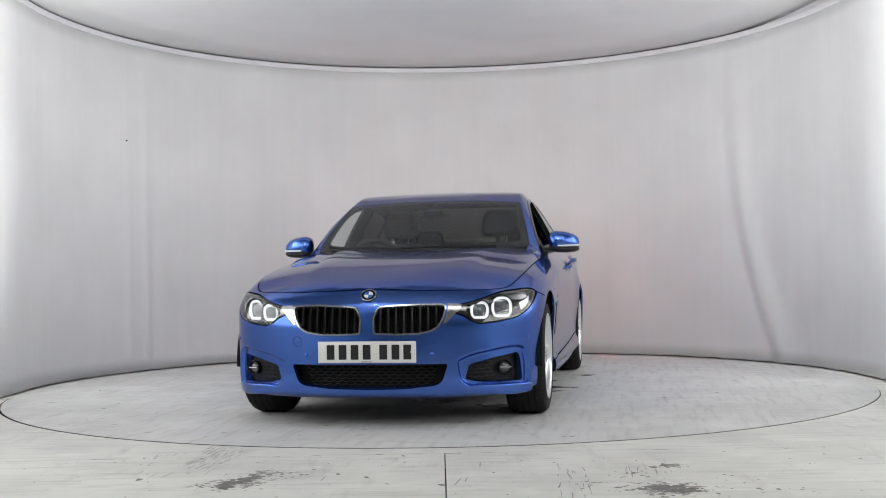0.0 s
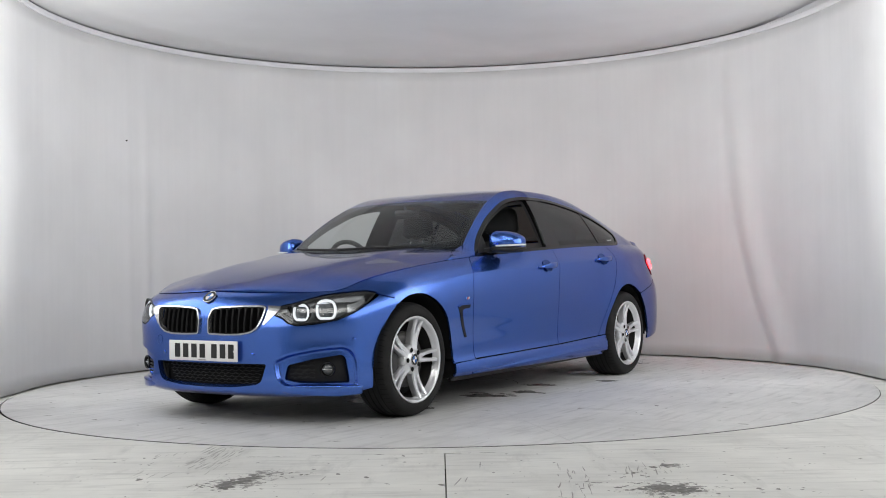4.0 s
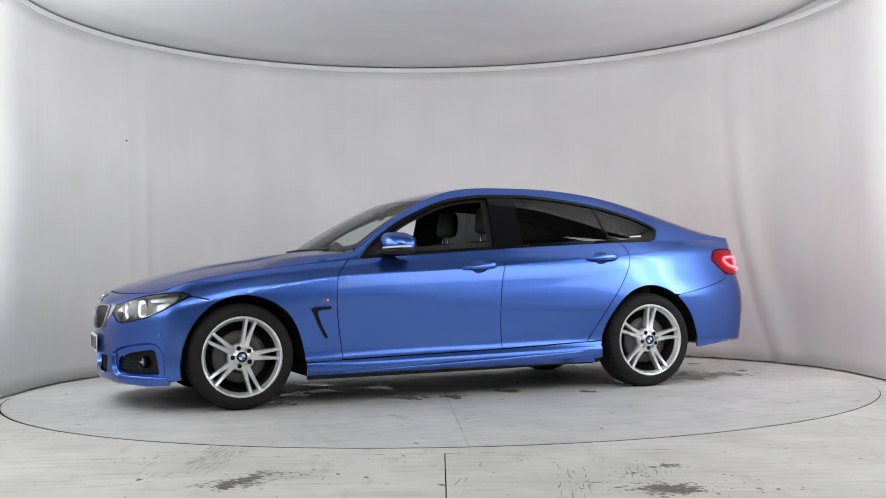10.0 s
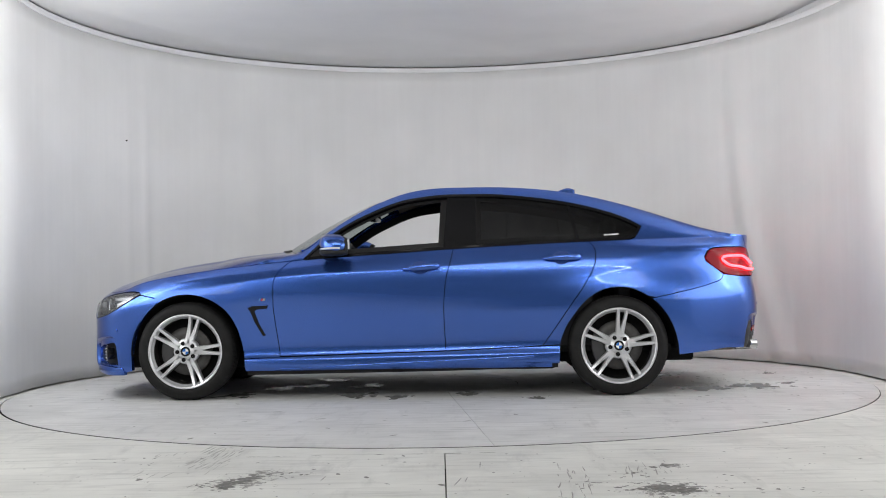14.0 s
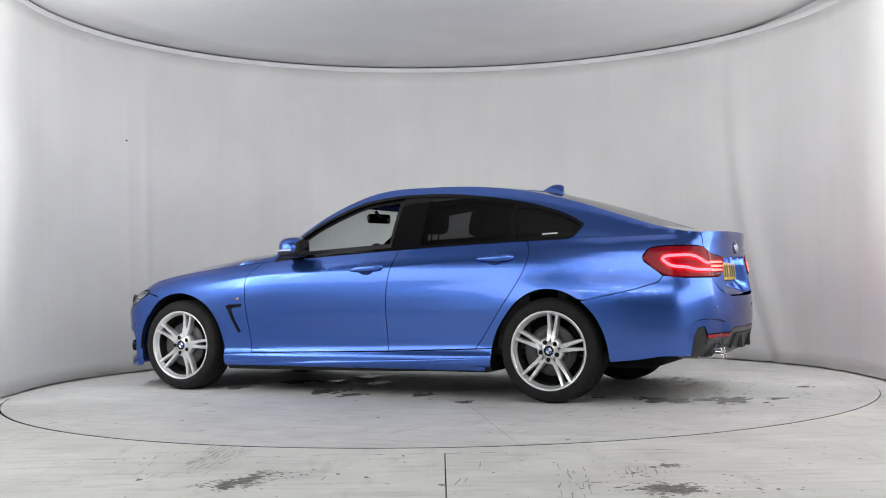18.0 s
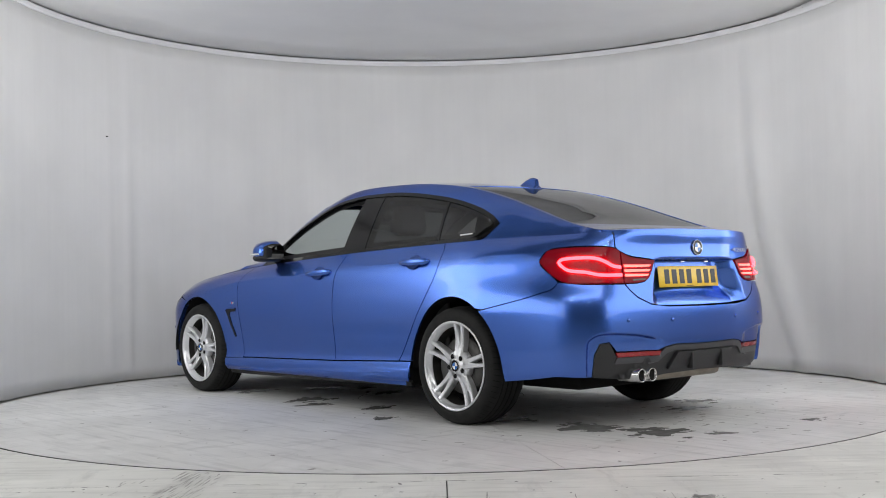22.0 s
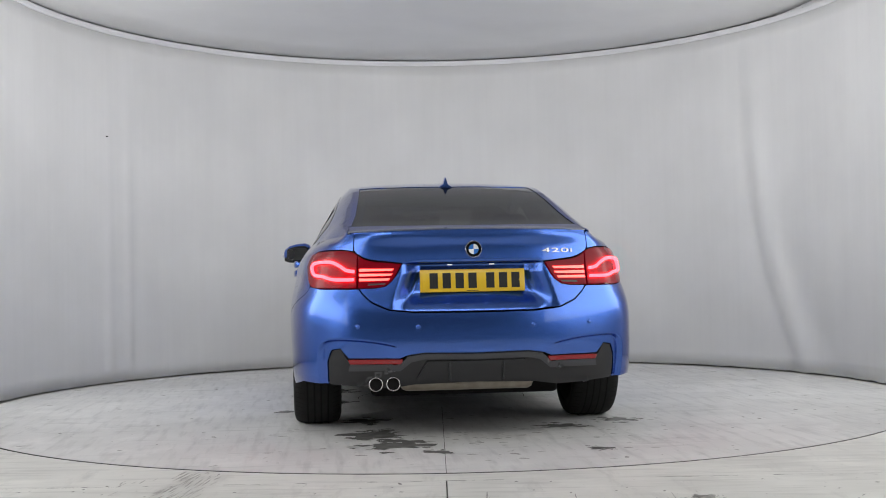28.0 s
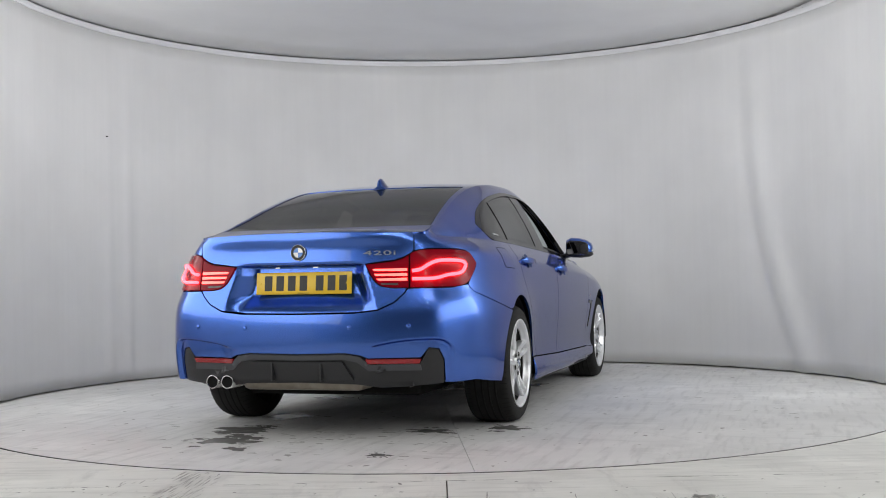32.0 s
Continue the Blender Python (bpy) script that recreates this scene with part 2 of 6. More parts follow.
# folds of the cloth: angle at the top, at the foot, depth, half width in degrees
FOLDS = [(32.4, 22, -0.016, 1.7), (35, 25, 0.013, 1.5), (29, 16, 0.012, 3.0), (152, 152, -0.007, 0.9), (146, 147, 0.006, 1.2), (141, 140, -0.004, 1.0), (133, 134, 0.003, 0.9), (120, 119, -0.003, 0.8), (148.2, 148.0, -0.006, 0.55)]


def build_booth():
    # cloth wall with soft vertical folds
    vs, fs = [], []
    path = wall_path(WALL_R, n=360)
    nz = 24
    for i, (x, y) in enumerate(path):
        for j in range(nz + 1):
            z = RIM_Z * j / nz
            if j == 0:
                z = 0.006 + 0.008 * max(0, noise.noise((i * 0.21, 4.2, 0)) + 0.3)
            n = noise.noise((i * 0.07, z * 0.25, 3.1)) * 0.003 + noise.noise((i * 0.28, z * 0.12, 7.7)) * 0.0012
            a = math.degrees(math.atan2(y, x - 0.05))
            if y > 0:
                for top, foot, deep, wide in FOLDS:
                    c = foot + (top - foot) * (1 - (1 - z / RIM_Z) ** 3)
                    n += deep * math.exp(-(((a - c) / wide) ** 2)) * (1 - z / RIM_Z) ** 0.55
            k = 1 + n / WALL_R
            vs.append((0.05 + (x - 0.05) * k, y * k, z))
    for i in range(len(path) - 1):
        for j in range(nz):
            a = i * (nz + 1) + j
            fs.append((a, a + nz + 1, a + nz + 2, a + 1))
    w = mesh_ob("wall_cyclorama", vs, fs, WHITE_WALL)
    sol = w.modifiers.new("thick", "SOLIDIFY")
    sol.thickness, sol.offset = 0.03, -1
    tagged(w, "curved white cloth wall with soft vertical folds", "wall", kind="structure")

    # ceiling cloth, slack over a stretch of the rim
    bm = bmesh.new()

    def ring(r, lift, z0):
        out = []
        for x, y in wall_path(r, n=144, y_end=-0.9):
            a = math.degrees(math.atan2(y, x - 0.05)) if y > 0 else 0.0
            k = max(0.0, min(1.0, (33 - a) / 22)) if y > 0 else 1.0 if x > 0 else 0.0
            out.append(bm.verts.new((x, y, RIM_Z + z0 + lift * k * k * (3 - 2 * k))))
        return out
    mid, vs, top = ring(WALL_R - 0.5, 0.0, 0.060), ring(WALL_R + 0.02, 0.060, 0.038), ring(WALL_R + 0.02, 0.055, 0.105)
    bm.faces.new(mid)
    bm.faces.new(top[::-1])
    for i in range(len(vs)):
        j = (i + 1) % len(vs)
        bm.faces.new((vs[i], top[i], top[j], vs[j]))
        if j:
            bm.faces.new((mid[i], vs[i], vs[j], mid[j]))
    bm.faces.new((mid[0], mid[-1], vs[-1], vs[0]))
    bmesh.ops.recalc_face_normals(bm, faces=bm.faces)
    tagged(part("ceiling", bm, CEIL, None), "white stretched cloth ceiling of the booth", "ceiling", kind="structure")

    # upper strip that shows where the ceiling cloth is slack
    bm = bmesh.new()
    rows = []
    for i in range(41):
        a = radians(40 * i / 40)
        x, y = math.cos(a), math.sin(a)
        rows.append([bm.verts.new((0.05 + x * r, y * r, RIM_Z + z)) for r, z in ((WALL_R + 0.004, 0.03), (WALL_R + 0.004, 0.135), (WALL_R + 0.018, 0.135), (WALL_R + 0.018, 0.03))])
    for p, q in zip(rows, rows[1:]):
        for j in range(4):
            bm.faces.new((p[j], q[j], q[(j + 1) % 4], p[(j + 1) % 4]))
    bmesh.ops.recalc_face_normals(bm, faces=bm.faces)
    tagged(part("trim_upper", bm, TRIM, None, smooth=False), "pale grey metal strip behind the slack ceiling cloth", "trim", kind="structure")

    # rim between wall and ceiling
    bm = bmesh.new()
    path = wall_path(WALL_R - 0.012, n=120)
    prof = [(0.0, RIM_Z - 0.012), (-0.03, RIM_Z - 0.012), (-0.034, RIM_Z), (-0.034, RIM_Z + 0.026), (-0.03, RIM_Z + 0.032), (0.0, RIM_Z + 0.032)]
    rows = []
    for x, y in path:
        d = Vector((x - 0.05, max(y, 0), 0)).normalized()
        rows.append([bm.verts.new((x + d.x * o, y + d.y * o, z)) for o, z in prof])
    for a, b in zip(rows, rows[1:]):
        for j in range(len(prof)):
            k = (j + 1) % len(prof)
            bm.faces.new((a[j], b[j], b[k], a[k]))
    tagged(part("trim", bm, TRIM, None, smooth=False), "pale grey metal rim between the wall and the ceiling", "trim", kind="structure")

    # floor: a base sheet, the slab round the turntable, and two slabs before it
    bm = bmesh.new()
    box(bm, -14, 14, -14, 8, -0.2, -0.1)
    fl = tagged(part("floor", bm, DARK, None, smooth=False), "worn pale painted concrete floor with chipped patches", "floor", kind="structure")
    n = 160
    R, Y = 2.9875, -3.150
    ring = [(-0.004 + R * math.cos(2 * math.pi * i / n - math.pi / 2), R * math.sin(2 * math.pi * i / n - math.pi / 2)) for i in range(n)]
    bm = bmesh.new()
    inner = [bm.verts.new((x, y, -0.004)) for x, y in ring]
    low = [bm.verts.new((x, y, -0.1)) for x, y in ring]
    outer = []
    for x, y in ring:
        k = min(9 / max(abs(x), 1e-6), (7 / y if y > 0 else (Y + 0.0005) / min(y, -1e-6)))
        outer.append(bm.verts.new((x * k, y * k, -0.004)))
    for i in range(n):
        j = (i + 1) % n
        bm.faces.new((inner[i], outer[i], outer[j], inner[j]))
        bm.faces.new((low[i], inner[i], inner[j], low[j]))
    part("slab", bm, FLOOR, fl, smooth=False)
    for x0, x1 in ((-9, 0.011), (0.016, 9)):
        bm = bmesh.new()
        box(bm, x0, x1, -13, Y - 0.0005, -0.1, -0.004)
        part("slab", bm, FLOOR, fl, smooth=False)

    floor_marks(fl)

    # speck on the wall
    a = radians(152.4)
    bm = bmesh.new()
    lathe(bm, [(0.0005, 0.004), (0.009, 0.003), (0.013, 0), (0.011, -0.012)], 7)
    bmesh.ops.scale(bm, vec=(1.4, 0.6, 1), verts=bm.verts)
    bmesh.ops.transform(bm, matrix=look((0.05 + 3.05 * math.cos(a), 3.05 * math.sin(a), SPECK_Z), (0.05 + 4 * math.cos(a), 4 * math.sin(a), SPECK_Z)), verts=bm.verts)
    part("speck", bm, DARK, w)

    # plain room that closes the place behind the camera
    bm = bmesh.new()
    box(bm, -7.0, 7.0, -13.0, 7.0, -0.2, 4.6)
    bmesh.ops.reverse_faces(bm, faces=bm.faces)
    tagged(part("wall_room", bm, ROOM, None, smooth=False), "plain grey walls of the hall round the booth", "wall", kind="structure")


def build_turntable():
    root = new("turntable")
    bm = bmesh.new()
    lathe(bm, [(0.0001, -0.006), (2.97, -0.006), (2.98, -0.012), (2.98, -0.09), (0.0001, -0.09)], 120)
    bmesh.ops.remove_doubles(bm, verts=bm.verts, dist=0.0005)
    part("base", bm, DARK, root, smooth=False)
    n = 14
    for k in range(n):
        a0, a1 = radians(20.0 + 360 / n * k), radians(20.0 + 360 / n * (k + 1))
        g = 0.0013
        bm = bmesh.new()
        rows = []
        rs = [0.56, 1.0, 1.5, 2.0, 2.5, 2.974, 2.978]
        for i, r in enumerate(rs):
            z = 0.0 if i < len(rs) - 1 else -0.001
            d = g / r
            rows.append([bm.verts.new((r * math.cos(a0 + d + (a1 - a0 - 2 * d) * j / 10), r * math.sin(a0 + d + (a1 - a0 - 2 * d) * j / 10), z)) for j in range(11)])
        rows.append([bm.verts.new((v.co.x, v.co.y, -0.03)) for v in rows[-1]])
        for a, b in zip(rows, rows[1:]):
            for j in range(10):
                bm.faces.new((a[j], b[j], b[j + 1], a[j + 1]))
        for j in (0, 10):
            for a, b in zip(rows[:-2], rows[1:-1]):
                p, q = bm.verts.new((a[j].co.x, a[j].co.y, -0.01)), bm.verts.new((b[j].co.x, b[j].co.y, -0.01))
                bm.faces.new((a[j], p, q, b[j]) if j == 10 else (b[j], q, p, a[j]))
        part("deck_plate", bm, DISC, root, smooth=False)
    bm = bmesh.new()
    lathe(bm, [(0.0001, 0.0), (0.556, 0.0), (0.556, -0.01)], 48)
    bmesh.ops.remove_doubles(bm, verts=bm.verts, dist=0.0005)
    part("hub_plate", bm, DISC, root, smooth=False)
    bm = bmesh.new()
    lathe(bm, [(2.979, -0.003), (2.981, -0.004), (2.981, -0.08), (2.979, -0.08)], 200)
    part("edge_band", bm, DARK, root, smooth=False)
    deck_marks(root)
    return tagged(root, "round pale grey turntable flush with the floor, with wet stains", "turntable")


def flake(bm, rnd, x, y, lx, ly, turn, z, n=9, rough=0.45):
    """One irregular flat patch with a broken outline."""
    c, s = math.cos(turn), math.sin(turn)
    ph = rnd.random() * 40
    z += 0.0006 * rnd.random()
    vs = []
    for i in range(n):
        a = 2 * math.pi * i / n
        k = 1 + rough * (1.6 * noise.noise((math.cos(a) * 1.3 + ph, math.sin(a) * 1.3, 0)) + rnd.uniform(-0.5, 0.5))
        u, v = lx * k * math.cos(a), ly * k * math.sin(a)
        vs.append(bm.verts.new((x + u * c - v * s, y + u * s + v * c, z)))
    bm.faces.new(vs)


def floor_marks(floor):
    """Paint chipped off the front slabs, dragged tyre scratches, and the broken edge of the seam."""
    rnd = random.Random(5)
    Z = -0.0034
    bm = bmesh.new()
    for x, y, rx, ry, turn, count, size in ((-0.79, -3.74, 0.05, 0.19, -0.38, 110, 0.011), (-0.62, -3.62, 0.14, 0.10, 0, 22, 0.006), (0.84, -4.05, 0.13, 0.10, 0, 90, 0.011), (0.62, -4.0, 0.16, 0.12, 0, 26, 0.006), (0.92, -3.57, 0.03, 0.05, 0, 16, 0.008), (0.78, -3.75, 0.16, 0.16, 0, 26, 0.005), (-0.93, -3.80, 0.03, 0.06, 0, 14, 0.006), (1.15, -4.1, 0.2, 0.12, 0, 20, 0.006)):
        for _ in range(count):
            u, v = rnd.gauss(0, 0.55) * rx, rnd.gauss(0, 0.55) * ry
            px, py = x + u * math.cos(turn) - v * math.sin(turn), y + u * math.sin(turn) + v * math.cos(turn)
            k = 1.2 * size * rnd.uniform(0.25, 1.25) * math.exp(-0.5 * ((u / rx) ** 2 + (v / ry) ** 2))
            flake(bm, rnd, px, py, k * rnd.uniform(1, 1.8), k * rnd.uniform(0.8, 2.2), rnd.uniform(-0.5, 0.5), Z)
    for _ in range(170):
        x, y = rnd.uniform(-1.8, 2.0), -3.17 - 1.2 * rnd.random() ** 1.3
        k = 0.0045 * rnd.random() ** 2 + 0.0012
        flake(bm, rnd, x, y, k * rnd.uniform(1, 2), k * 1.6, 0, Z, 7)
    for x, y, k in ((-0.42, -3.63, 0.009), (-0.30, -3.71, 0.010), (-1.21, -3.67, 0.012), (-0.17, -3.2, 0.009), (0.0, -3.90, 0.012), (0.86, -3.60, 0.014), (-1.33, -3.14, 0.006)):
        flake(bm, rnd, x, y, k, k * 2.0, 0.3, Z)
    x = -1.55
    while x < 1.75:
        w = rnd.uniform(0.006, 0.05)
        if rnd.random() < (0.75 if abs(x + 0.75) < 0.25 or 0.8 < x < 1.35 or abs(x - 0.1) < 0.25 else 0.25):
            flake(bm, rnd, x, -3.151 + rnd.uniform(-0.004, 0.004), w, rnd.uniform(0.002, 0.007), 0, Z, 12, 0.5)
        x += w + rnd.uniform(0.01, 0.09)
    tagged(part("paint_chips", bm, CHIP, floor, smooth=False), kind="stuff")
    bm = bmesh.new()
    for x0, x1, y0, y1, lean, count in ((-1.12, -0.93, -2.82, -3.12, 0.02, 46), (-1.12, -0.95, -3.16, -3.42, 0.04, 34), (0.47, 0.60, -3.50, -4.25, -0.07, 26), (-0.99, -0.93, -3.5, -3.97, 0.0, 3), (-1.36, -1.15, -2.95, -3.6, 0.05, 12), (0.75, 0.95, -3.3, -3.8, -0.03, 12), (-0.6, 0.3, -3.2, -4.2, 0.1, 5)):
        for _ in range(count):
            y = rnd.uniform(y0, y1)
            x = rnd.uniform(x0, x1) + lean * (y - y0) / (y1 - y0)
            ln = rnd.uniform(0.012, 0.09)
            if x * x + (abs(y) - ln) ** 2 < 2.993 ** 2:
                continue
            flake(bm, rnd, x, y, rnd.uniform(0.0012, 0.003), ln, -0.12 + rnd.uniform(-0.1, 0.1), Z, 8, 0.3)
    tagged(part("scratches", bm, SCRATCH, floor, smooth=False), kind="stuff")


PUDDLES = ((-2.19, 0.45, 0.13), (-2.42, 0.28, 0.05), (-1.74, 0.52, 0.10), (-1.22, 0.57, 0.10), (-1.5, -0.82, 0.09), (-2.47, -0.47, 0.05), (-2.06, 0.40, 0.08), (-1.67, -0.48, 0.09), (1.13, 0.17, 0.11), (0.9, 0.02, 0.10), (1.35, 0.6, 0.12), (0.82, -0.41, 0.10), (0.48, 0.05, 0.10), (-0.21, 0.71, 0.09), (-0.66, 1.02, 0.06), (-1.82, 0.55, 0.13), (0.55, 0.72, 0.12), (0.25, 0.86, 0.08))


def deck_marks(root):
    """Wet patches under the car and small flecks of dirt all over the deck."""
    rnd = random.Random(11)
    drops = bmesh.new()
    for x, y, r in PUDDLES:
        bm = bmesh.new()
        turn = rnd.uniform(-0.6, 0.6) + math.pi / 2
        flake(bm, rnd, x, y, r * 1.25, r * 0.75, turn, 0.0008, 30, 0.5)
        for _ in range(7):
            a, d = rnd.uniform(0, 6.28), r * rnd.uniform(0.9, 1.7)
            k = r * rnd.uniform(0.06, 0.25)
            flake(drops, rnd, x + d * math.cos(a), y + d * math.sin(a), k * 1.5, k, turn, 0.0012, 12, 0.5)
        part("wet_patch", bm, WET, root, "dark wet patch", smooth=False)
    bm = bmesh.new()
    tagged(part("wet_spatter", drops, WET, root, smooth=False), kind="stuff")
    for _ in range(420):
        a, d = rnd.uniform(0, 6.28), 2.93 * math.sqrt(rnd.random())
        k = 0.016 * rnd.random() ** 3 + 0.003
        flake(bm, rnd, d * math.cos(a), d * math.sin(a), k * 1.6, k * 0.7, rnd.uniform(0, 3.1), 0.0006, 7)
    for _ in range(160):
        x, y = -2.0 + rnd.gauss(0, 0.4), rnd.gauss(0, 0.6)
        k = 0.016 * rnd.random() ** 2 + 0.003
        if math.hypot(x, y) < 2.9:
            flake(bm, rnd, x, y, k * 1.6, k * 0.8, rnd.uniform(1.2, 1.9), 0.0006, 8)
    tagged(part("dirt", bm, SCRATCH, root, smooth=False), kind="stuff")


build_booth()
turntable = build_turntable()


# ---- the car: the lower body as one sheet wrapped round the plan, from which the panels are cut ----
car = tagged(new("car"), "metallic blue four-door fastback saloon car on the turntable", "car")

PLAN_X = [2.188, 2.178, 2.145, 2.075, 1.97, 1.85, 1.70, 1.40, 1.0, 0.5, 0.0, -0.5, -1.0, -1.4, -1.75, -2.0, -2.2, -2.31, -2.375, -2.41, -2.42]
PLAN_Y = [0.0, 0.2, 0.41, 0.605, 0.742, 0.822, 0.862, 0.885, 0.893, 0.900, 0.905, 0.908, 0.911, 0.915, 0.903, 0.872, 0.80, 0.70, 0.5, 0.25, 0.0]


def make_plan():
    pts = np.stack([PLAN_X, PLAN_Y], 1)
    s = np.concatenate([[0], np.cumsum(np.hypot(*np.diff(pts, axis=0).T))])
    dense = np.linspace(0, s[-1], 1200)
    # mirrored ends keep the tangent square to the middle line
    se = np.concatenate([[-s[1]], s, [2 * s[-1] - s[-2]]])
    xe = np.concatenate([[pts[1, 0]], pts[:, 0], [pts[-2, 0]]])
    ye = np.concatenate([[-pts[1, 1]], pts[:, 1], [-pts[-2, 1]]])
    x, y = spline(se, xe, dense), spline(se, ye, dense)
    k = np.ones(41) / 41
    pad = lambda a, sg: np.concatenate([sg * a[40:0:-1] if sg < 0 else a[40:0:-1], a, sg * a[-2:-42:-1] if sg < 0 else a[-2:-42:-1]])
    x = np.convolve(pad(x, 1), k, "same")[40:-40]
    y = np.convolve(pad(y, -1), k, "same")[40:-40]
    s2 = np.concatenate([[0], np.cumsum(np.hypot(np.diff(x), np.diff(y)))])
    return s2, x, y


PS, PX, PY = make_plan()
S_END = PS[-1]


def sx(x):
    """Way round the plan at which the side passes x."""
    i = np.where(PX >= x)[0][-1]
    return float(PS[i])


def sf(y):
    """Way round the plan at which the nose passes y."""
    return float(np.interp(y, PY[:400], PS[:400]))


def sr(y):
    """Way round the plan at which the tail passes y."""
    i = PX < -1.5
    return float(np.interp(-y, -PY[i], PS[i]))


# (way round the plan, height of the crease, [(height, inset)])
PROFILES = [
    (0.0, .62, [(.15, .10), (.165, .05), (.185, .02), (.25, 0), (.35, 0), (.48, .004), (.55, .008), (.62, .018), (.67, .038), (.705, .072), (.722, .10)]),
    (sf(.45), .60, [(.15, .09), (.165, .05), (.19, .02), (.30, 0), (.45, 0), (.52, 0), (.58, .008), (.64, .026), (.68, .055), (.712, .10)]),
    (sx(1.97), .61, [(.16, .07), (.175, .04), (.20, .015), (.30, 0), (.45, .004), (.55, 0), (.60, .008), (.65, .03), (.685, .06), (.715, .105)]),
    (sx(1.70), .66, [(.16, .06), (.175, .03), (.20, .012), (.35, .008), (.50, 0), (.60, 0), (.66, .008), (.71, .035), (.745, .07), (.78, .115)]),
    (sx(1.40), .71, [(.18, .03), (.40, .01), (.55, 0), (.65, 0), (.70, .003), (.75, .02), (.79, .052), (.828, .115)]),
    (sx(0.90), .785, [(.19, .03), (.22, .008), (.26, .010), (.29, .028), (.34, .032), (.45, .024), (.58, .009), (.68, .002), (.782, .008), (.81, .026), (.845, .057), (.883, .108)]),
    (sx(0.0), .835, [(.19, .03), (.22, .008), (.265, .010), (.30, .028), (.34, .036), (.45, .030), (.58, .016), (.70, .012), (.828, .0175), (.836, .0205), (.87, .040), (.90, .062), (.942, .095)]),
    (sx(-0.90), .883, [(.20, .03), (.23, .008), (.275, .010), (.31, .028), (.36, .036), (.46, .031), (.58, .022), (.72, .025), (.876, .044), (.884, .0475), (.91, .066), (.94, .090), (.985, .125)]),
    (sx(-1.40), .905, [(.21, .03), (.40, .01), (.60, .002), (.70, .012), (.78, .029), (.898, .057), (.906, .061), (.95, .090), (1.0, .135)]),
    (sx(-1.80), .913, [(.24, .03), (.26, .018), (.40, .005), (.60, .002), (.68, .012), (.80, .048), (.90, .072), (.918, .078), (.965, .115), (1.007, .175)]),
    (sx(-2.20), .92, [(.26, .04), (.28, .025), (.35, .008), (.50, 0), (.60, .002), (.68, .014), (.75, .040), (.85, .070), (.93, .094), (.98, .13), (1.015, .185)]),
    (sr(.50), .92, [(.25, .08), (.28, .05), (.35, .025), (.50, 0), (.58, .002), (.63, .006), (.70, .019), (.78, .034), (.87, .049), (.95, .056), (1.0, .053), (1.025, .058)]),
    (S_END, .92, [(.25, .08), (.28, .06), (.35, .03), (.50, 0), (.58, .001), (.63, .006), (.70, .021), (.78, .037), (.87, .053), (.95, .060), (1.0, .054), (1.032, .055)]),
]
PZ = np.linspace(0.10, 1.10, 201)
PS_KEYS = np.array([p[0] for p in PROFILES])
PD = np.array([spline([a for a, b in p[2]], [b for a, b in p[2]], PZ) for p in PROFILES])
CREASE = np.array([p[1] for p in PROFILES])
TOPS = np.array([p[2][-1][0] for p in PROFILES])


def z_top(s):
    a = np.abs(s)
    return spline(PS_KEYS, TOPS, np.where(a > S_END, 2 * S_END - a, a))


def inset(s, z):
    """How far the skin lies inside the plan's outline."""
    s, z = np.broadcast_arrays(np.abs(np.asarray(s, float)), np.asarray(z, float))
    k = np.clip(np.searchsorted(PS_KEYS, s) - 1, 0, len(PS_KEYS) - 2)
    cs, ts = spline(PS_KEYS, CREASE, s), spline(PS_KEYS, TOPS, s)

    def col(j):
        """The profile j, stretched so that its crease and its top lie at this place's."""
        q = np.clip((z - 0.3) / (cs - 0.3), 0, 1)
        w = np.clip((z - cs) / (ts - cs), 0, 1.2)
        zz = np.where(z < 0.3, z, np.where(z < cs, 0.3 + q * (CREASE[j] - 0.3), CREASE[j] + w * (TOPS[j] - CREASE[j])))
        fz = np.clip((zz - PZ[0]) / (PZ[1] - PZ[0]), 0, len(PZ) - 1.001)
        i = fz.astype(int)
        f = fz - i
        return PD[j, i] * (1 - f) + PD[j, i + 1] * f

    t = np.clip((s - PS_KEYS[k]) / (PS_KEYS[k + 1] - PS_KEYS[k]), 0, 1)
    a, b = np.maximum(k - 1, 0), np.minimum(k + 2, len(PS_KEYS) - 1)
    h = PS_KEYS[k + 1] - PS_KEYS[k]
    c0, c1, c2, c3 = col(a), col(k), col(k + 1), col(b)
    m1 = (c2 - c0) / np.maximum(PS_KEYS[k + 1] - PS_KEYS[a], 1e-6) * h * 0.8
    m2 = (c3 - c1) / np.maximum(PS_KEYS[b] - PS_KEYS[k], 1e-6) * h * 0.8
    m1 = np.where(k == 0, 0, m1)
    m2 = np.where(k + 1 == len(PS_KEYS) - 1, 0, m2)
    return (2 * t**3 - 3 * t**2 + 1) * c1 + (t**3 - 2 * t**2 + t) * m1 + (3 * t**2 - 2 * t**3) * c2 + (t**3 - t**2) * m2


POCKETS = []      # hollows of the bumpers: (outline, sharp edge, depth, width of the sharp edge, soft line, soft width)


def line_distance(pts, a, z):
    best = np.full(np.shape(a), 9.0)
    for (x0, y0), (x1, y1) in zip(pts, pts[1:]):
        dx, dy = x1 - x0, y1 - y0
        t = np.clip(((a - x0) * dx + (z - y0) * dy) / (dx * dx + dy * dy), 0, 1)
        best = np.minimum(best, np.hypot(a - x0 - t * dx, z - y0 - t * dy))
    return best


